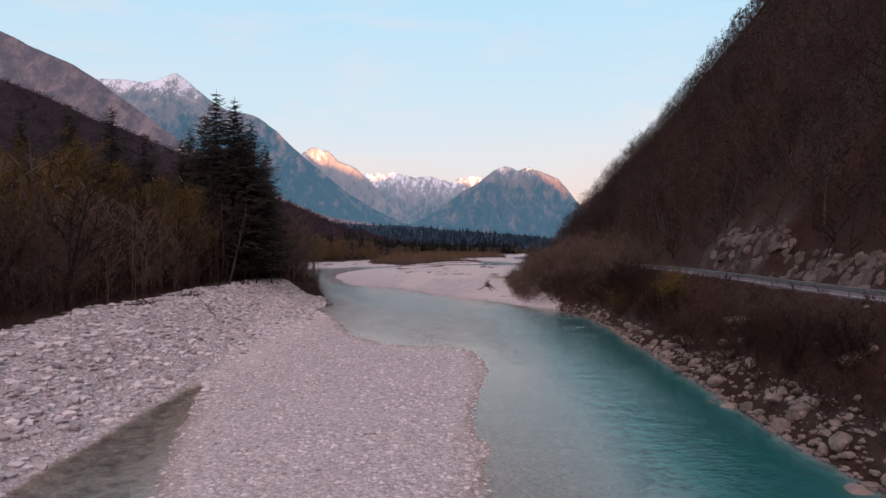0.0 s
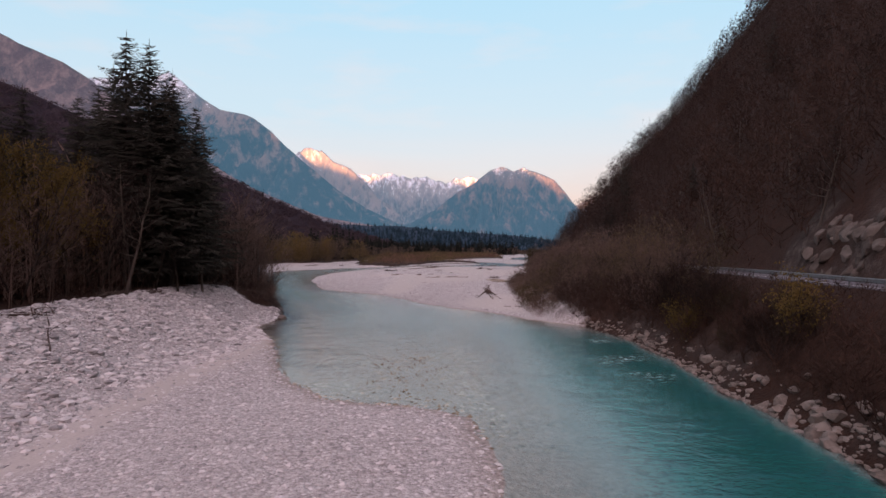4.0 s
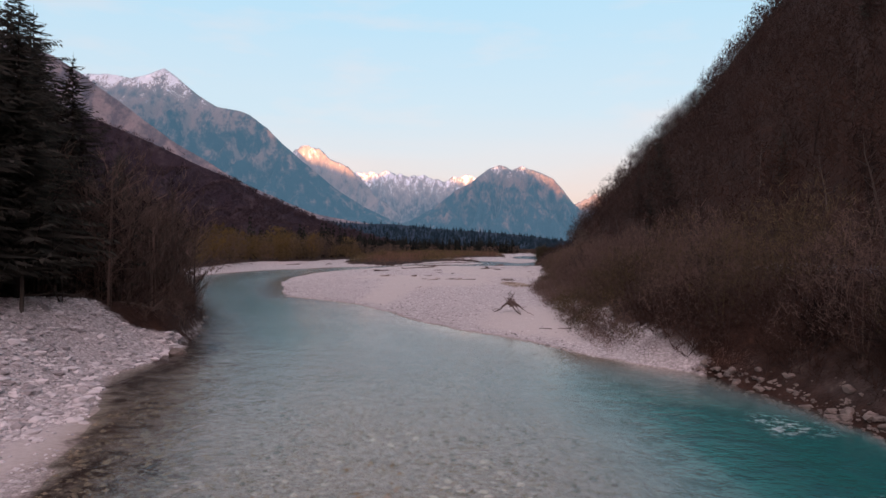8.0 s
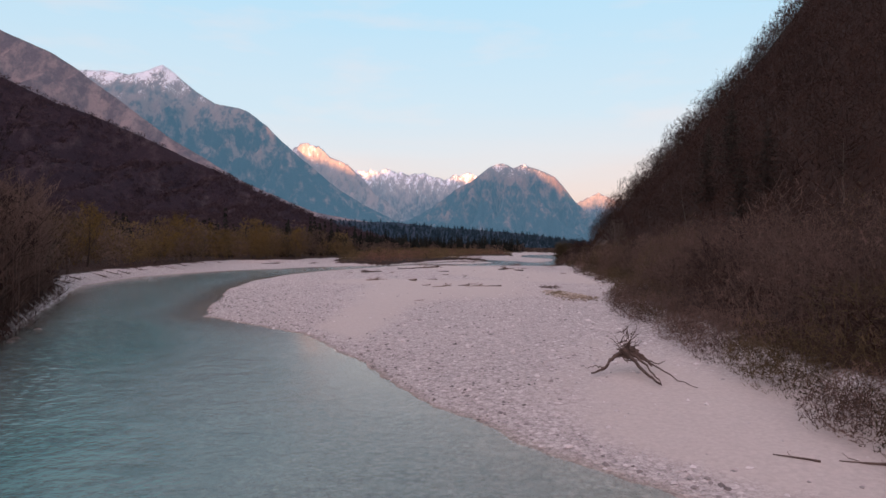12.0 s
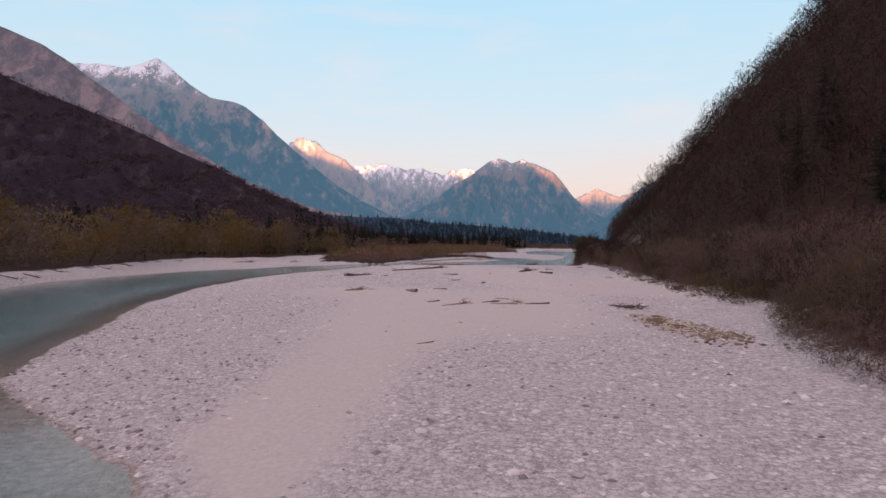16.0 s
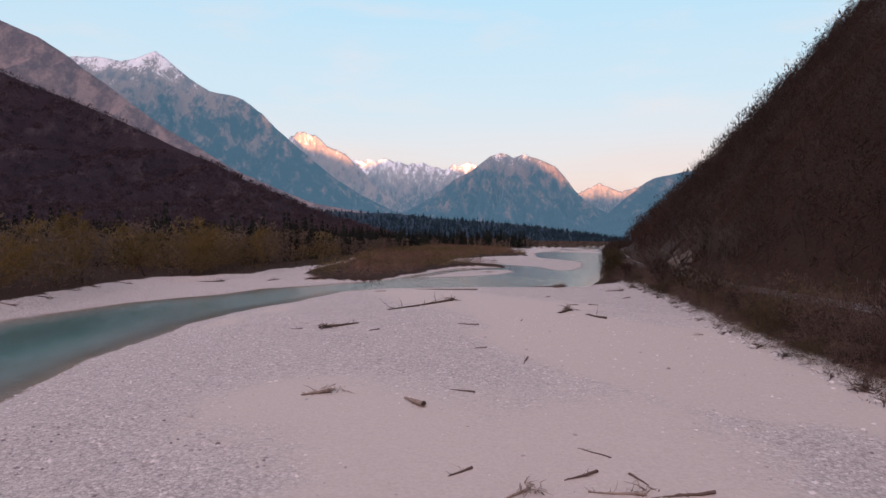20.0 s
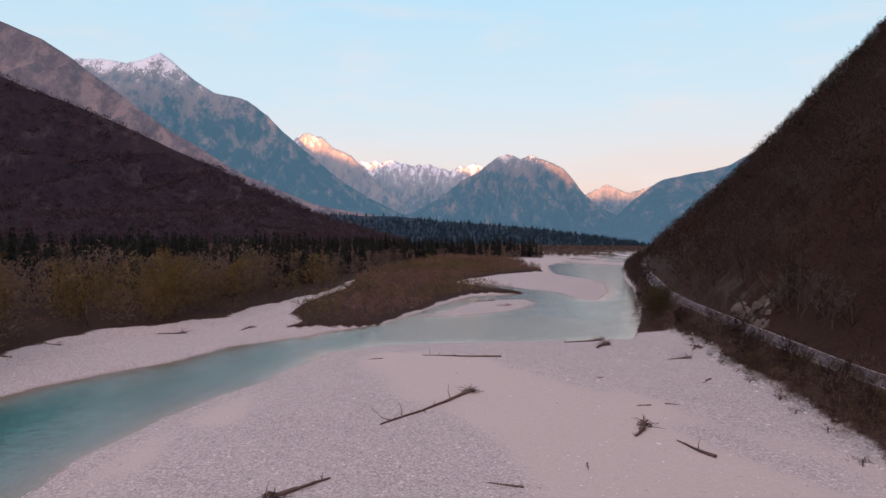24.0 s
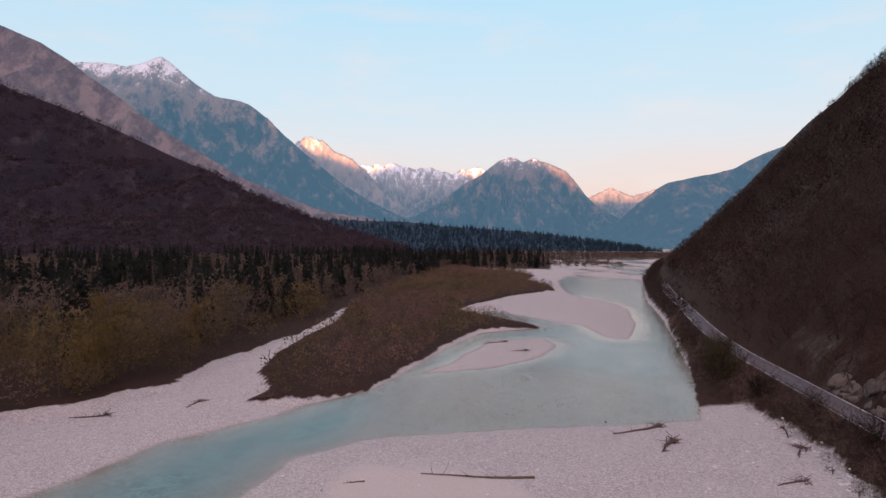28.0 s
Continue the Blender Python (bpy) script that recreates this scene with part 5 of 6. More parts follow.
for k, (x, y, s) in enumerate(((79.3, 171.7, 0.9), (65, 239, 0.95), (53, 200, 0.9), (67, 256, 0.8), (56, 231, 0.9), (61, 230, 1.0), (52, 150, 0.6), (50, 203, 0.7))):
    copy_scaled(HILLFIR[k % 2], x, y, s, k * 71)

fx, fy = jittered(42, 260, 338, 900, 4.0, 47)
fv = (fx - np.interp(fy, SCRUB_Y, SCRUB_X)) / (road_at(fy)[0] - 2.5 - np.interp(fy, SCRUB_Y, SCRUB_X))
keep = (fv > 0.05) & (fv < 0.95) & (rng.random(len(fx)) < smooth((fy - 330) / 45))
fx, fy = fx[keep], fy[keep]
scatter("riverside_wood", "leafless brown trees between the river and the road", "wood", TWIG, MIDWOOD, fx, fy, ground_z(fx, fy), rng.uniform(0.4, 0.75, len(fx)) * np.interp(fy, [350, 420], [0.75, 1.2]), 20)

# shrubs and small trees below the road
SHRUBS = [plant("riverside_shrub", "leafless many-stemmed grey-brown riverside shrub", "shrub", "shrubs below the road",
                *bare_tree(500 + k, 4.4, 1.9, 16, 10, stems=5, low=0.08, width=0.035), BARK, (TWIG, TWIG_RED, TWIG_MOSS, TWIG)[k]) for k in range(4)]
sh = np.random.default_rng(88)
for k in range(84):
    y = sh.uniform(88, 345) if k > 45 else sh.uniform(30, 90)
    xv, xr = np.interp(y, SCRUB_Y, SCRUB_X), float(road_at(y)[0])
    q = sh.uniform(0.35, 0.85) if y > 95 else sh.uniform(0.2, 0.6)
    copy_scaled(SHRUBS[k % 4], xv + (xr - 3.4 - xv) * q, y, sh.uniform(0.65, 1.15) * (1.15 if 95 < y < 175 else 0.9 if y > 70 else 0.5), sh.uniform(0, 360))
YBUSH = []
for k in range(2):
    w, c = bare_tree(520 + k, 2.8, 1.5, 12, 6, stems=5, low=0.1, width=0.04)
    YBUSH.append(plant("yellow_bush", "small bush with yellow-green autumn leaves", "bush", "yellow bushes by the water", w, c, BARK, TWIG_OLIVE, leaf_cloud(c, 530 + k, 1600, 0.085), LEAF_GOLD))
OLIVE_LEAF = plant_material("dull_olive_leaves", (0.050, 0.042, 0.022), (0.150, 0.120, 0.062))
OBUSH = []
for k in range(2):
    w, c = bare_tree(525 + k, 3.2, 1.4, 14, 8, stems=5, low=0.05, width=0.05)
    OBUSH.append(plant("olive_bush", "tall bush with thin olive autumn leaves by the river bend", "bush", "olive bushes by the bend", w, c, BARK, TWIG_MOSS, leaf_cloud(c, 535 + k, 1500, 0.07), OLIVE_LEAF))
for x, y, s in ((22.5, 77, 0.95), (24, 62, 1.1), (46, 339, 1.7), (47.5, 343, 2.0), (49, 348, 1.9), (47, 346, 1.6), (50.5, 352, 1.8)):
    copy_scaled((YBUSH if y < 200 else OBUSH)[int(y) % 2], x, y, s, y * 37 % 360)
for k in range(60):
    y = sh.uniform(35, 330) if k < 26 else sh.uniform(40, 150)
    xr = float(road_at(y)[0])
    copy_scaled((PALE[:1] + DARK)[k % 5], xr + (sh.uniform(4, 14) if k < 26 else sh.uniform(6, 46)), y, sh.uniform(0.5, 0.8), sh.uniform(0, 360))
FROSTY = [plant("pale_tree", "small pale grey leafless tree above the road", "tree", "pale trees above the road",
                *bare_tree(540 + k, 6.5, 2.4, 15, 10, stems=2, low=0.2, width=0.06), BARK_PALE, BARK_PALE) for k in range(2)]
for k, (x, y, sc) in enumerate(((52.5, 284, 0.9), (53.5, 287, 1.1), (54.5, 291, 1.0), (54, 295, 1.15), (56, 297, 0.95), (55, 300, 1.1), (57, 303, 0.9), (56.5, 306, 1.0), (53, 280, 0.8))):
    copy_scaled(FROSTY[k % 2], x, y, sc, k * 67)
for x, y, sc, k in ((-28.5, 84, 0.95, 0), (-30, 88, 1.05, 1), (-28.8, 91, 0.9, 2), (-31.5, 90, 1.1, 0), (-27.8, 94.5, 0.9, 1), (-29.8, 93.5, 1.0, 2), (-33, 86, 1.1, 1), (-26.8, 99, 0.85, 0), (-26.4, 103, 0.8, 2), (-31, 84, 0.9, 2)):
    copy_scaled((PALE + DARK)[(0, 3, 4)[k]], x, y, 0.85 * sc, x * y % 360)
for root in PALE + DARK + FROSTY + GOLDS + SPRUCES + HILLFIR + SHRUBS + YBUSH + OBUSH:
    drop_pattern(root)

# ---- stones ----
ICO = bmesh.new()
bmesh.ops.create_icosphere(ICO, subdivisions=1, radius=1)
ico_v = np.array([v.co[:] for v in ICO.verts])
ico_f = np.array([[v.index for v in f.verts] for f in ICO.faces])
ICO.free()
STONES = []
for k in range(6):
    r = np.random.default_rng(600 + k)
    STONES.append((ico_v * r.uniform(0.75, 1.25, (len(ico_v), 1)) * np.array([1.2, 0.9, 0.55]), ico_f))


oct_v = np.array([(1, 0, 0), (0, 1, 0), (-1, 0, 0), (0, -1, 0), (0, 0, 1), (0, 0, -1)], float)
oct_f = np.array([(0, 1, 4), (1, 2, 4), (2, 3, 4), (3, 0, 4), (1, 0, 5), (2, 1, 5), (3, 2, 5), (0, 3, 5)])
SMALL = []
for k in range(8):
    r = np.random.default_rng(620 + k)
    SMALL.append((oct_v * r.uniform(0.7, 1.3, (6, 1)) * np.array([1.25, 0.95, 0.6]) + r.normal(0, 0.12, (6, 3)), oct_f))


def gravel(name, label, x, y, size, seed, low=0.03, shapes=STONES):
    z, soil, rock, sand, s = ground(x, y)
    keep = (z > low) & (soil < 0.5) & (rng.random(len(x)) > sand * 0.95)
    scatter(name, label, "gravel", PEBBLE, shapes, x[keep], y[keep], z[keep], size[keep], seed)


n = 9500
gravel("bank_stones", "large pale stones on the gravel bank", rng.uniform(-30, -15, n), rng.uniform(22, 124, n), 0.10 + 0.32 * rng.random(n) ** 4, 61)
n = 15000
gravel("bank_cobbles", "pale grey cobbles on the gravel bank", rng.uniform(-30, -14, n), rng.uniform(20, 124, n), 0.07 + 0.10 * rng.random(n) ** 2, 64, shapes=SMALL)
n = 14000
gravel("bar_cobbles", "pale river cobbles on the gravel bar", rng.uniform(-17, 7, n), rng.uniform(18, 108, n), 0.06 + 0.11 * rng.random(n) ** 3, 62, low=0.0, shapes=SMALL)
n = 19000
gravel("far_bar_cobbles", "pale river cobbles on the wide gravel bar", rng.uniform(-38, 32, n), 100 + 150 * rng.random(n) ** 1.2, 0.06 + 0.11 * rng.random(n) ** 3, 63, shapes=SMALL)
n = 1500
gravel("scattered_stones", "scattered darker stones on the wide gravel bar", rng.uniform(-38, 34, n), rng.uniform(104, 310, n), 0.10 + 0.14 * rng.random(n) ** 3, 65)

n = 9000
kx, ky = rng.uniform(-32, 12, n), rng.uniform(104, 200, n)
kz, _, _, ksand, ks = ground(kx, ky)
keep = (kz > 0.0) & (signed(kx, ky, RIGHT_LAND) > 0) & (ksand < 0.4) & (rng.random(n) < 0.12 + 0.9 * np.exp(-np.maximum(ks, 0) / 5))
scatter("dark_cobbles", "dark damp cobbles among the pale gravel by the water", "gravel", DAMP, SMALL, kx[keep], ky[keep], kz[keep], 0.06 + 0.10 * rng.random(keep.sum()) ** 2, 73)
n = 13000
kx, ky = rng.uniform(-15, 11, n), rng.uniform(52, 108, n)
kz = ground_z(kx, ky)
keep = (kz < -0.02) & (kz > -0.5)
scatter("sunken_stones", "brown stones under shallow water", "gravel", SUNK, SMALL, kx[keep], ky[keep], kz[keep], 0.06 + 0.14 * rng.random(keep.sum()) ** 3, 67)

n = 2600
kx, ky = rng.uniform(-8, 7, n), rng.uniform(54, 86, n)
kz = ground_z(kx, ky)
keep = (kz < 0.04) & (kz > -0.16) & (fbm(kx, ky, 5, 3, 33) > 0.42)
scatter("shoal_stones", "wet brown and pale stones breaking the shallow water", "gravel", SHOAL, STONES, kx[keep], ky[keep], kz[keep], 0.06 + 0.12 * rng.random(keep.sum()) ** 2, 68)
n = 5000
kx, ky = rng.uniform(-16, 38, n), rng.uniform(312, 366, n)
kz = ground_z(kx, ky)
keep = (kz < -0.01) & (kz > -0.3)
scatter("sunken_cobbles", "brown cobbles under a shallow riffle", "gravel", SUNK, SMALL, kx[keep], ky[keep], kz[keep], 0.10 + 0.2 * rng.random(keep.sum()) ** 3, 69)

# boulders along the right bank
ROCKS = []
for k in range(8):
    g = np.random.default_rng(640 + k)
    cut = g.normal(0, 1, (10, 3))
    cut /= np.linalg.norm(cut, axis=1)[:, None]
    far_off = g.uniform(0.60, 0.95, 10)
    b = bmesh.new()
    bmesh.ops.create_icosphere(b, subdivisions=3, radius=1)
    for v in b.verts:
        p = v.co.normalized()
        lean = cut @ np.array(p[:])
        reach = min(1.25, float(np.min(np.where(lean > 0.05, far_off / np.maximum(lean, 0.05), 9))))
        v.co = p * reach * (1 + 0.05 * noise.noise(p * 2.7 + Vector((k * 7, 0, 0))) + 0.05 * noise.noise(p * 7.0))
        v.co.z *= 0.78
    m = bpy.data.meshes.new("boulder")
    b.to_mesh(m)
    b.free()
    m.materials.append(ROCK)
    ROCKS.append(m)
br = np.random.default_rng(99)
for k in range(290):
    y = 22 + 77 * br.random() ** 1.1
    xv = np.interp(y, SCRUB_Y, SCRUB_X)
    x = xv + br.normal(0.6, 0.45 if y > 52 else 0.8) + (br.random() < 0.3) * (y < 52) * br.uniform(0.5, 4.5)
    s = (0.11 + 0.50 * br.random() ** 3.4) * float(np.interp(y, [45, 65, 99], [1.0, 0.7, 0.45]))
    ob = new("boulder", ROCKS[k % 8])
    ob.location = (x, y, max(float(ground_z(x, y)[0]), -0.3) + 0.1 * s)
    ob.rotation_euler = (br.uniform(-0.4, 0.4), br.uniform(-0.4, 0.4), br.uniform(0, 6.3))
    ob.scale = (s * br.uniform(0.9, 1.6), s, s)
    tagged(ob, "rough grey limestone boulder at the water's edge", "boulder", "boulders on the right bank")
for k in range(46):
    y = br.uniform(104, 168)
    x = float(np.interp(y, [104, 113, 123, 140, 161, 170], [-19.5, -21.8, -24.6, -31.2, -39.6, -45])) + br.normal(0.7, 0.5)
    s = 0.12 + 0.42 * br.random() ** 3
    ob = new("boulder", ROCKS[k % 8])
    ob.location = (x, y, min(max(float(ground_z(x, y)[0]), -0.3), 0.8) + 0.15 * s)
    ob.rotation_euler = (br.uniform(-0.4, 0.4), br.uniform(-0.4, 0.4), br.uniform(0, 6.3))
    ob.scale = (s * br.uniform(0.9, 1.6), s, s)
    tagged(ob, "grey limestone boulder at the foot of an eroded wooded bank", "boulder", "boulders below the wooded bank")


n = 2200
ry2 = 20 + 79 * rng.random(n)
rt = np.interp(ry2, [45, 60], [0.42, 0.14]) * rng.random(n) ** 1.4
rxv = np.interp(ry2, SCRUB_Y, SCRUB_X)
rx2 = rxv - 0.8 + (road_at(ry2)[0] - 3.2 - rxv) * rt
scatter("bank_rubble", "grey stone rubble strewn over the steep bank", "rubble", ROCK, STONES, rx2, ry2, ground_z(rx2, ry2), 0.08 + 0.28 * rng.random(n) ** 4, 66)

# rock outcrops above and below the road
cr = np.random.default_rng(123)
CRAGS = []
for m in ROCKS:
    c = m.copy()
    c.materials[0] = CRAG
    CRAGS.append(c)
for k in range(190):
    if k < 150:
        y = cr.uniform(38, 86)
        d = cr.uniform(0.1, 2.8)
    else:
        y, d = cr.uniform(304, 322), cr.uniform(0.2, 2.2)
    x = float(road_at(y)[0]) + 3.0 + d
    s = cr.uniform(0.3, 0.75) if k < 150 else cr.uniform(0.5, 1.2)
    ob = new("rock_outcrop", CRAGS[k % 8])
    ob.location = (x, y, float(ground_z(x, y)[0]) - 0.55 * s)
    ob.rotation_euler = (cr.uniform(-0.5, 0.5), cr.uniform(0.2, 1.0), cr.uniform(-0.5, 0.5))
    ob.scale = (s * 0.8, s * cr.uniform(0.9, 1.5), s * cr.uniform(1.3, 2.3))
    tagged(ob, "broken grey limestone outcrop beside the road cutting", "rock", "rock outcrops by the road")

# ---- driftwood ----
def log_thing(name, label, a, b, r, seed, roots=0, branches=0, material=None, group="", tangle=0):
    """A drifted trunk from a to b on the ground, with root plate at b and broken branches."""
    g = np.random.default_rng(seed)
    r = r * 0.72
    a, b = np.array(a, float), np.array(b, float)
    za, zb = float(ground_z(*a)[0]), float(ground_z(*b)[0])
    root = tagged(new(name), label, "driftwood", group)
    root.location = (b[0], b[1], zb)
    p0, p1 = np.array([*(a - b), za - zb + r * 0.5]), np.array([0, 0, r * 1.1])
    L = np.linalg.norm(p1 - p0)
    tt = np.linspace(0, 1, 9)
    pts = p0 + (p1 - p0) * tt[:, None] + np.cumsum(g.normal(0, 0.011 * L, (9, 3)), 0) * np.sin(np.pi * tt)[:, None]
    pts[:, 2] = ground_z(pts[:, 0] + b[0], pts[:, 1] + b[1]) - zb + r * (0.5 + 0.4 * tt)
    v, f = tube(pts, r * (0.35 + 0.65 * tt), 8)
    v += g.normal(0, r * 0.06, v.shape)
    mt = material or DRIFT
    part("log", mesh_from("log", v, f, mt), root)
    for k in range(branches):
        q = g.uniform(0.05, 0.9)
        at = np.array([np.interp(q, tt, pts[:, c]) for c in range(3)])
        d = g.normal(0, 1, 3) * np.array([1, 1, 0.4]) + np.array([0, 0, 0.5])
        d /= np.linalg.norm(d)
        ln = g.uniform(0.5, 1.4) * max(0.45 if L < 4 else 0.8, L * 0.12)
        q3 = np.stack([at, at + d * ln * 0.5 + g.normal(0, 0.08 * ln, 3), at + d * ln + g.normal(0, 0.15 * ln, 3)])
        q3[:, 2] = np.maximum(q3[:, 2], 0.03)
        part("branch", mesh_from("branch", *tube(q3, np.array([0.3, 0.2, 0.06]) * r, 4), mt), root)
    if tangle or roots > 6:
        n = tangle or 26
        base = p1 + g.normal(0, 1, (n, 3)) * np.array([0.9, 0.9, 0.25]) * (0.35 + 0.2 * (L < 5))
        base[:, 2] = np.abs(base[:, 2])
        end = base + g.normal(0, 1, (n, 3)) * np.array([0.9, 0.9, 0.4]) * min(1, L / 5)
        end[:, 2] = np.abs(end[:, 2])
        for s, e in zip(base, end):
            m3 = (s + e) / 2 + g.normal(0, 0.15, 3)
            part("twig", mesh_from("twig", *tube(np.stack([s, m3, e]), np.array([0.05, 0.035, 0.012]) * (0.4 + 0.6 * min(1, L / 5)), 3), mt), root)
    for k in range(roots):
        ang = k * 2 * np.pi / roots + g.uniform(-0.3, 0.3)
        ax = (p1 - p0) / L
        u = np.cross(ax, [0, 0, 1.0])
        u /= np.linalg.norm(u)
        w = np.cross(u, ax)
        d = u * np.cos(ang) + w * np.sin(ang) + ax * g.uniform(0.1, 0.8)
        ln = r * g.uniform(2.0, 4.5)
        q4 = np.stack([p1, p1 + d * ln * 0.4, p1 + d * ln * 0.75 + g.normal(0, 0.15 * ln, 3), p1 + d * ln + g.normal(0, 0.3 * ln, 3)])
        q4[:, 2] = np.maximum(q4[:, 2], 0.02)
        part("root", mesh_from("root", *tube(q4, np.array([0.6, 0.4, 0.22, 0.06]) * r, 5), mt), root)
    return root


def bezier_bar(root, name, pts, r0, r1, mt, sides=6, seed=0):
    g = np.random.default_rng(seed)
    pts = np.asarray(pts, float)
    t = np.linspace(0, 1, len(pts))
    s = np.linspace(0, 1, 12)
    q = np.stack([np.interp(s, t, pts[:, c]) for c in range(3)], 1) + g.normal(0, 0.03, (12, 3))
    return part(name, mesh_from(name, *tube(q, r0 + (r1 - r0) * s, sides), mt), root)


# the big washed-up root stock
stump = tagged(new("root_stock"), "washed-up root stock with long spreading bare roots", "driftwood")
stump.scale = (0.72, 0.8, 1.05)
stump.location = (9.2, 129.2, float(ground_z(9.2, 129.2)[0]))
for k, (pts, r0, r1) in enumerate((
        ([(0, 0, 1.15), (0.5, -1.0, 0.75), (0.8, -2.4, 0.35), (1.3, -3.6, 0.08)], 0.16, 0.07),
        ([(0.1, 0, 1.1), (0.9, -0.8, 0.8), (1.3, -2.0, 0.4), (1.5, -3.4, 0.05)], 0.11, 0.04),
        ([(0.2, 0.1, 1.0), (1.4, -0.6, 0.7), (2.0, -1.9, 0.5), (2.7, -3.2, 0.15), (3.3, -4.6, 0.05)], 0.08, 0.02),
        ([(-0.1, 0, 1.0), (-0.7, 0.0, 0.75), (-1.4, -0.5, 0.30), (-2.4, -0.7, 0.05)], 0.17, 0.06),
        ([(0, 0.1, 1.05), (0.9, 0.6, 0.9), (1.7, 0.7, 0.75), (2.1, 0.2, 0.3)], 0.20, 0.07),
        ([(0.6, 0.4, 0.95), (1.5, 0.0, 0.7), (2.2, -0.6, 0.55), (2.9, -0.3, 0.7)], 0.08, 0.02),
        ([(-1.3, -0.4, 0.3), (-1.8, -0.1, 0.35), (-2.6, 0.1, 0.2)], 0.06, 0.02))):
    bezier_bar(stump, "root", pts, 0.8 * r0, 0.7 * r1, DRIFT, seed=700 + k)
knot = bmesh.new()
bmesh.ops.create_icosphere(knot, subdivisions=3, radius=1)
for v in knot.verts:
    v.co *= 1 + 0.45 * noise.noise(v.co * 2.2)
    v.co = Vector((v.co.x * 0.65 + 0.5, v.co.y * 0.36 + 0.2, v.co.z * 0.30 + 1.0))
km = bpy.data.meshes.new("knot")
knot.to_mesh(km)
knot.free()
km.materials.append(DRIFT)
part("knot", km, stump)
kr = np.random.default_rng(720)
for k in range(46):
    a = kr.uniform(0, 6.3)
    p = np.array([0.3, 0, 1.15]) + kr.normal(0, 0.25, 3)
    e = p + np.array([math.cos(a) * kr.uniform(0.4, 1.5), math.sin(a) * 0.7, kr.uniform(-0.35, 0.9)])
    bezier_bar(stump, "rootlet", [p, (p + e) / 2 + kr.normal(0, 0.08, 3), e], 0.035, 0.008, DRIFT, 4, 730 + k)

LOGS = "driftwood on the gravel bar"
log_thing("uprooted_trunk", "long bare uprooted trunk with root plate on gravel", (-10.9, 255.2), (-1.2, 269.0), 0.28, 801, roots=11, branches=7, group=LOGS)
log_thing("stranded_log", "dark log with stubs lying across the bar", (-8.1, 294.5), (4.8, 293.2), 0.2, 802, roots=0, branches=9, group=LOGS)
log_thing("short_log", "thick stranded log with broken ends", (17.6, 250.4), (19.3, 245.9), 0.24, 803, branches=3, group=LOGS)
log_thing("root_tangle", "tangled roots and branches on gravel", (14.0, 251.5), (15.9, 255.0), 0.3, 804, roots=12, branches=14, group=LOGS)
log_thing("drift_pile_log", "broken trunk stranded with branches", (-13.4, 240.8), (-17.0, 237.2), 0.26, 805, tangle=34, roots=8, branches=8, group=LOGS)
log_thing("drift_branch", "flat drifted branch on gravel", (-1.0, 239.8), (1.7, 238.9), 0.13, 806, branches=6, group=LOGS)
log_thing("drift_pile_log", "long trunk stranded at the water's edge", (18.5, 312.0), (26.8, 317.0), 0.26, 807, roots=9, branches=7, group=LOGS)
log_thing("root_tangle", "upturned root mass at the end of the bar", (22.5, 303.0), (25.4, 307.3), 0.34, 808, roots=12, branches=12, group=LOGS)
log_thing("thick_log", "short thick brown log with sawn end", (-5.5, 203.6), (-4.2, 201.5), 0.3, 809, material=DRIFT_PALE, group=LOGS)
log_thing("drift_branch", "thin branch on gravel", (-2.4, 206.1), (-0.7, 205.2), 0.09, 810, branches=2, group=LOGS)
log_thing("drift_branch", "forked branch on gravel", (4.1, 215.2), (4.8, 218.0), 0.12, 811, branches=3, group=LOGS)
log_thing("drift_pile_log", "half-buried bleached wood in sand", (-12.8, 204.8), (-10.9, 205.7), 0.2, 812, tangle=34, branches=6, material=DRIFT_PALE, group=LOGS)
log_thing("drift_pile_log", "half-buried dark roots in sand", (-1.4, 186.4), (0.6, 188.2), 0.10, 813, tangle=16, roots=3, branches=5, material=DRIFT_PALE, group=LOGS)
log_thing("drift_pile_log", "low tangle of roots and sand", (3.2, 188.0), (5.6, 187.6), 0.10, 814, tangle=16, branches=9, material=DRIFT_PALE, group=LOGS)
log_thing("drift_branch", "thin branch on sand", (-3.0, 166.2), (-2.0, 166.9), 0.06, 815, branches=1, group=LOGS)
log_thing("drift_branch", "thin crooked branch on sand", (4.0, 193.6), (5.3, 192.1), 0.06, 816, branches=2, group=LOGS)
log_thing("drift_pile_log", "dark half-buried log beside a sandy hollow", (13.8, 186.6), (15.2, 184.0), 0.16, 817, tangle=34, branches=8, group=LOGS)
log_thing("root_tangle", "uprooted shrub at the scrub's edge", (29.0, 208.5), (27.4, 206.2), 0.28, 818, roots=10, branches=10, group=LOGS)
log_thing("drift_branch", "thin branch near the waterline", (10.9, 117.8), (12.0, 117.0), 0.06, 819, branches=2, group=LOGS)
log_thing("drift_branch", "bleached branch on the gravel", (12.6, 117.0), (13.8, 116.4), 0.07, 820, branches=1, group=LOGS)
log_thing("bank_branch", "long dark branch sliding down the gravel bank", (-29.5, 73.4), (-22.0, 62.0), 0.09, 821, branches=4, group="branches on the left bank")
log_thing("bank_branch", "dark dead log on the bank's edge", (-32.5, 112), (-27.5, 105.5), 0.2, 822, branches=3, group="branches on the left bank")
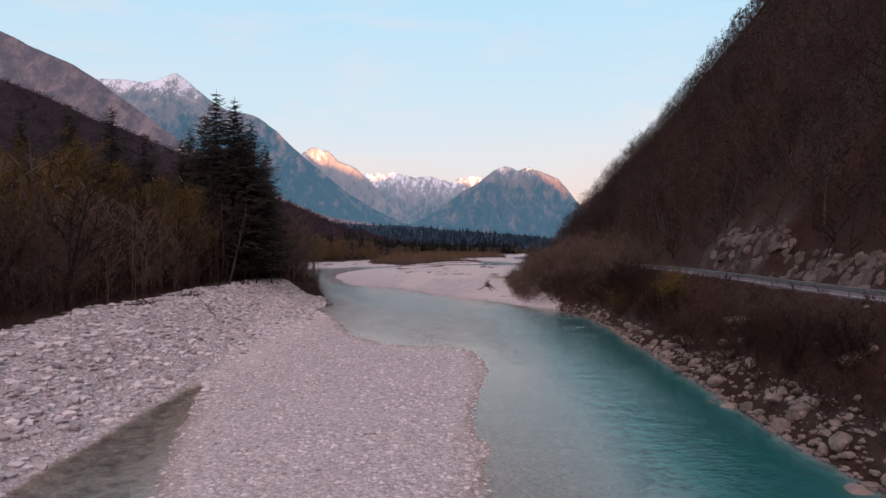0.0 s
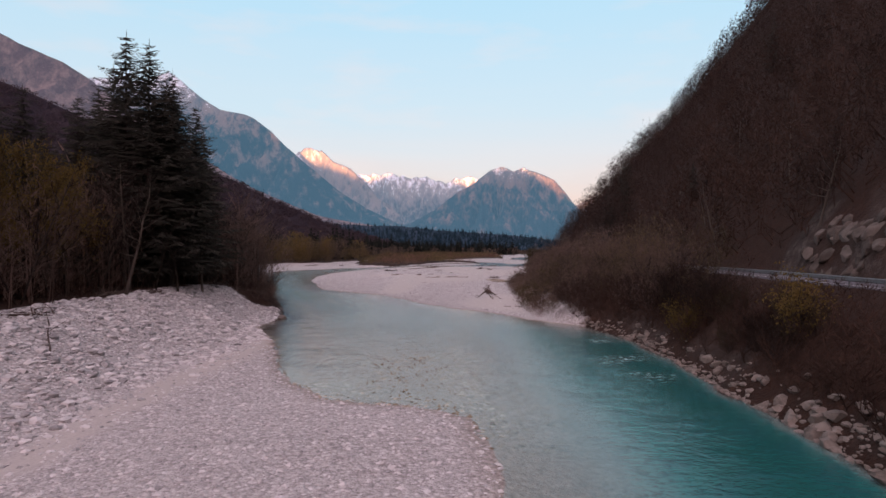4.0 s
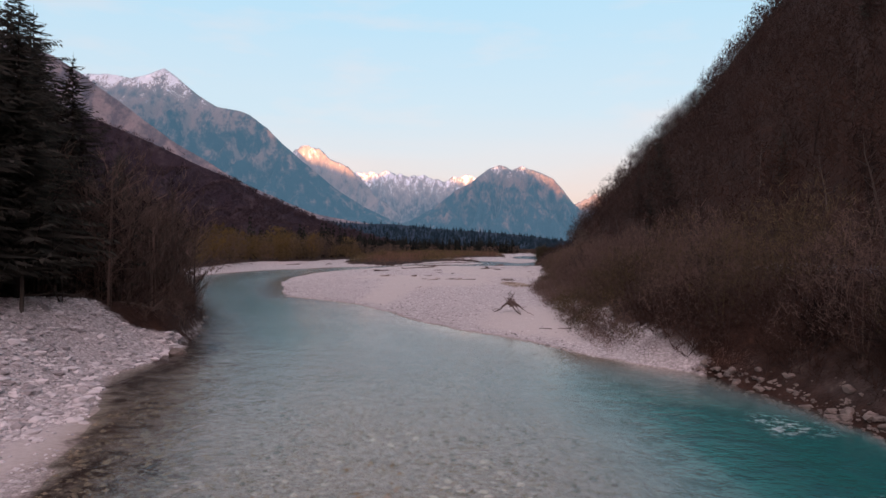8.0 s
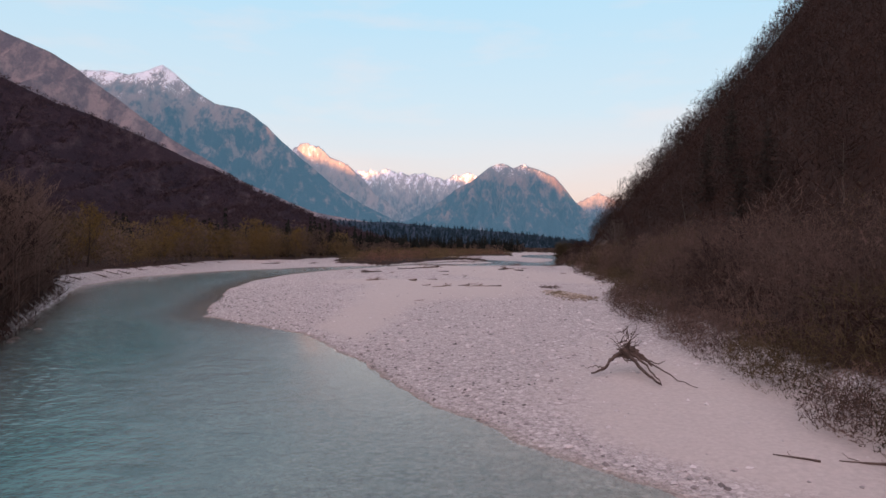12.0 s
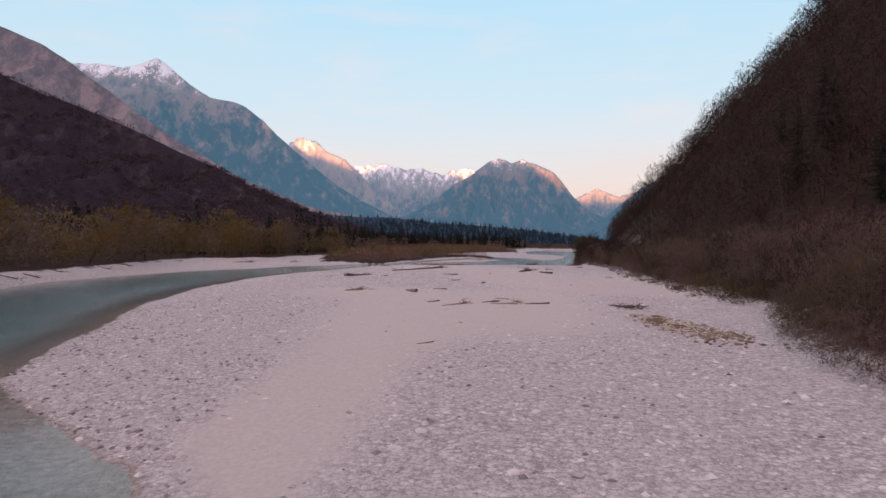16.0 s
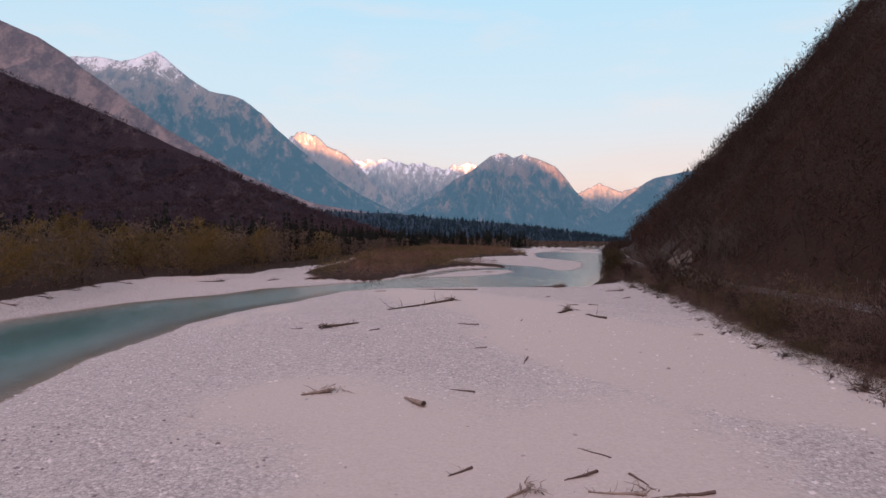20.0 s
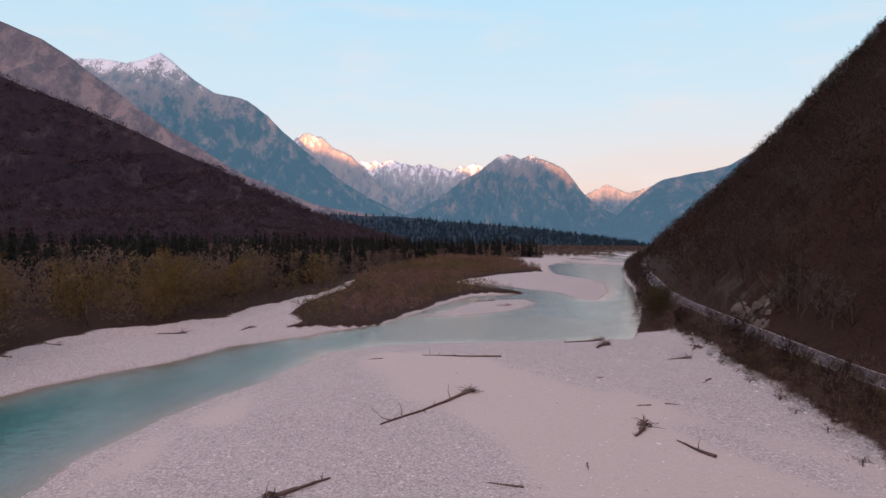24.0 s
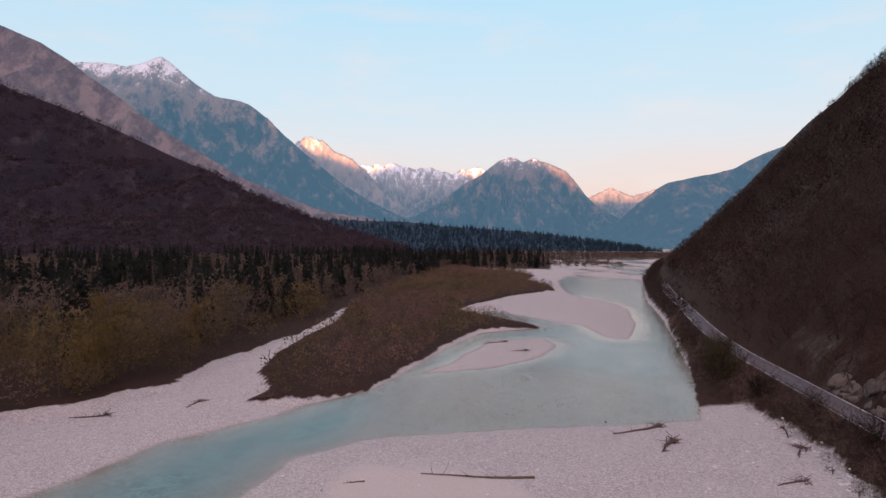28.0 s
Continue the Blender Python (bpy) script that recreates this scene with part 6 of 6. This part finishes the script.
for k, (x, y, a, ln) in enumerate(((-28, 66, 70, 4), (-29, 80, 100, 5), (-29.5, 88, 60, 4), (-29, 95, 95, 5), (-27.5, 55, 80, 4), (-27.5, 103, 60, 4), (-25, 110, 30, 4), (-26, 120, 60, 4), (-31, 134, 50, 5), (-38, 150, 45, 5))):
    dx, dy = math.cos(radians(a)) * ln / 2, math.sin(radians(a)) * ln / 2
    log_thing("bank_branch", "dark dead branch on the eroded bank's edge", (x - dx, y - dy), (x + dx, y + dy), 0.13, 880 + k, tangle=30, branches=6, group="branches on the left bank")
log_thing("leaning_log", "bare trunk hanging over the water", (-37, 139), (-28.5, 136), 0.14, 823, branches=5, group="branches on the left bank")
log_thing("gravel_stick", "thin stick on the gravel bar", (-3.6, 30.1), (-2.5, 30.5), 0.03, 824, branches=1, group=LOGS)
for k, (x, y, a, ln) in enumerate(((13, 382, 20, 4), (8, 396, 5, 6), (23, 424, 10, 7), (28, 426, 40, 5), (-15.5, 292.5, 3, 2.4), (31, 276, 50, 3), (40, 303, 60, 5), (43, 312, 70, 5), (33, 292, 20, 4),
                                   (-47, 326, 80, 4), (-60, 318, 20, 5), (-37, 329, 30, 4), (7.6, 243.5, 80, 1.6), (-10.8, 235, 50, 1.6), (-20.3, 236.8, 10, 1.4), (21.9, 263.7, 170, 1.6), (18.4, 263, 10, 1.8), (-2.2, 190.4, 40, 1.5), (5.8, 189.3, 110, 1.4), (7.4, 187.6, 10, 2.4), (3.3, 189.8, 30, 2.0), (0.8, 222.8, 20, 1.4),
                                   (26, 232, 10, 1.2), (16.8, 277.5, 30, 1.2))):
    dx, dy = math.cos(radians(a)) * ln / 2, math.sin(radians(a)) * ln / 2
    log_thing("drift_branch", "dark piece of driftwood on pale gravel", (x - dx, y - dy), (x + dx, y + dy), 0.05 + 0.03 * ln, 840 + k, tangle=(22 if ln >= 4 else 0), roots=(5 if ln > 4 else 0), branches=int(2 + ln), group=LOGS)

dr = np.random.default_rng(901)
for k in range(16):
    y = 196 + 7.2 * k + dr.uniform(-2, 2)
    x = float(np.interp(y, SCRUB_Y, SCRUB_X)) - dr.uniform(0.2, 1.4)
    log_thing("drift_branch", "dark washed-up root clump at the scrub's edge", (x - 0.8, y - 0.9), (x + 0.2, y + 0.6), 0.13, 910 + k, tangle=22, branches=4, group=LOGS)
for k in range(15):
    y = 172 + 9.0 * k + dr.uniform(-3, 3)
    x = float(np.interp(y, [158, 180, 205, 235, 261, 283, 305], [-41.5, -52, -66, -71, -72, -73, -74])) + dr.uniform(0.6, 2.6)
    log_thing("bank_root", "dark root clump hanging from the eroded far bank", (x - 0.9, y - 1.0), (x + 0.7, y + 0.6), 0.15, 950 + k, tangle=14, branches=4, group="roots on the far bank")
n = 900
qy = rng.uniform(190, 318, n)
qx = np.interp(qy, SCRUB_Y, SCRUB_X) - 0.4 + rng.normal(0, 0.7, n)
scatter("scrub_edge_stones", "pale and dark stones along the scrub's edge", "gravel", PEBBLE, STONES, qx, qy, ground_z(qx, qy), 0.10 + 0.22 * rng.random(n) ** 3, 70)

# shallow hollow with olive mud and moss
MUD = simple("olive_mud", (0.05, 0.037, 0.021), (0.15, 0.112, 0.066), 3.0, 0.8, 0.4, 0.05)
ang = np.linspace(0, 2 * np.pi, 64, endpoint=False)
rows = [np.array([[14.3, 175.2]])]
for q in np.linspace(0.07, 1, 15):
    rad = q * (0.75 + 0.7 * fbm(np.cos(ang) * 2 + 9, np.sin(ang) * 2 + 4, 1.0, 3, 3))
    rows.append(np.stack([14.3 + np.cos(ang) * 1.5 * rad, 175.2 + np.sin(ang) * 4.4 * rad], 1))
pv = np.concatenate(rows)
away = np.concatenate([[0], np.repeat(np.linspace(0.07, 1, 15), 64)])
pz = ground_z(pv[:, 0], pv[:, 1]) + 0.06 + 0.55 * (fbm(pv[:, 0], pv[:, 1] * 0.7, 0.8, 3, 13) - 0.5) - 0.16 * away ** 2
pf = [(0, 1 + k, 1 + (k + 1) % 64) for k in range(64)]
for ring in range(14):
    for k in range(64):
        a, b2 = 1 + ring * 64 + k, 1 + ring * 64 + (k + 1) % 64
        pf += [(a, a + 64, b2 + 64), (a, b2 + 64, b2)]
tagged(new("mud_hollow", mesh_from("mud_hollow", np.column_stack([pv, pz]), np.array(pf), MUD)), "olive muddy hollow with moss in the gravel", "mud", kind="structure")
n = 420
qa, qr = rng.uniform(0, 6.283, n), np.sqrt(rng.random(n))
qx, qy = 14.6 + 2.2 * qr * np.cos(qa) - 0.25 * qr * np.sin(qa) * 2, 173.6 + 6.0 * qr * np.sin(qa)
scatter("hollow_stones", "pale and wet stones lying in the muddy hollow", "gravel", SHOAL, SMALL, qx, qy, ground_z(qx, qy) + 0.04, 0.06 + 0.12 * rng.random(n) ** 2, 71)
n = 260
qx, qy = 15.6 + rng.normal(0, 1.1, n), 168.8 + rng.normal(0, 1.8, n)
scatter("wet_stones", "dark wet stones below the muddy hollow", "gravel", SUNK, SMALL, qx, qy, ground_z(qx, qy) + 0.03, 0.07 + 0.12 * rng.random(n) ** 2, 72)
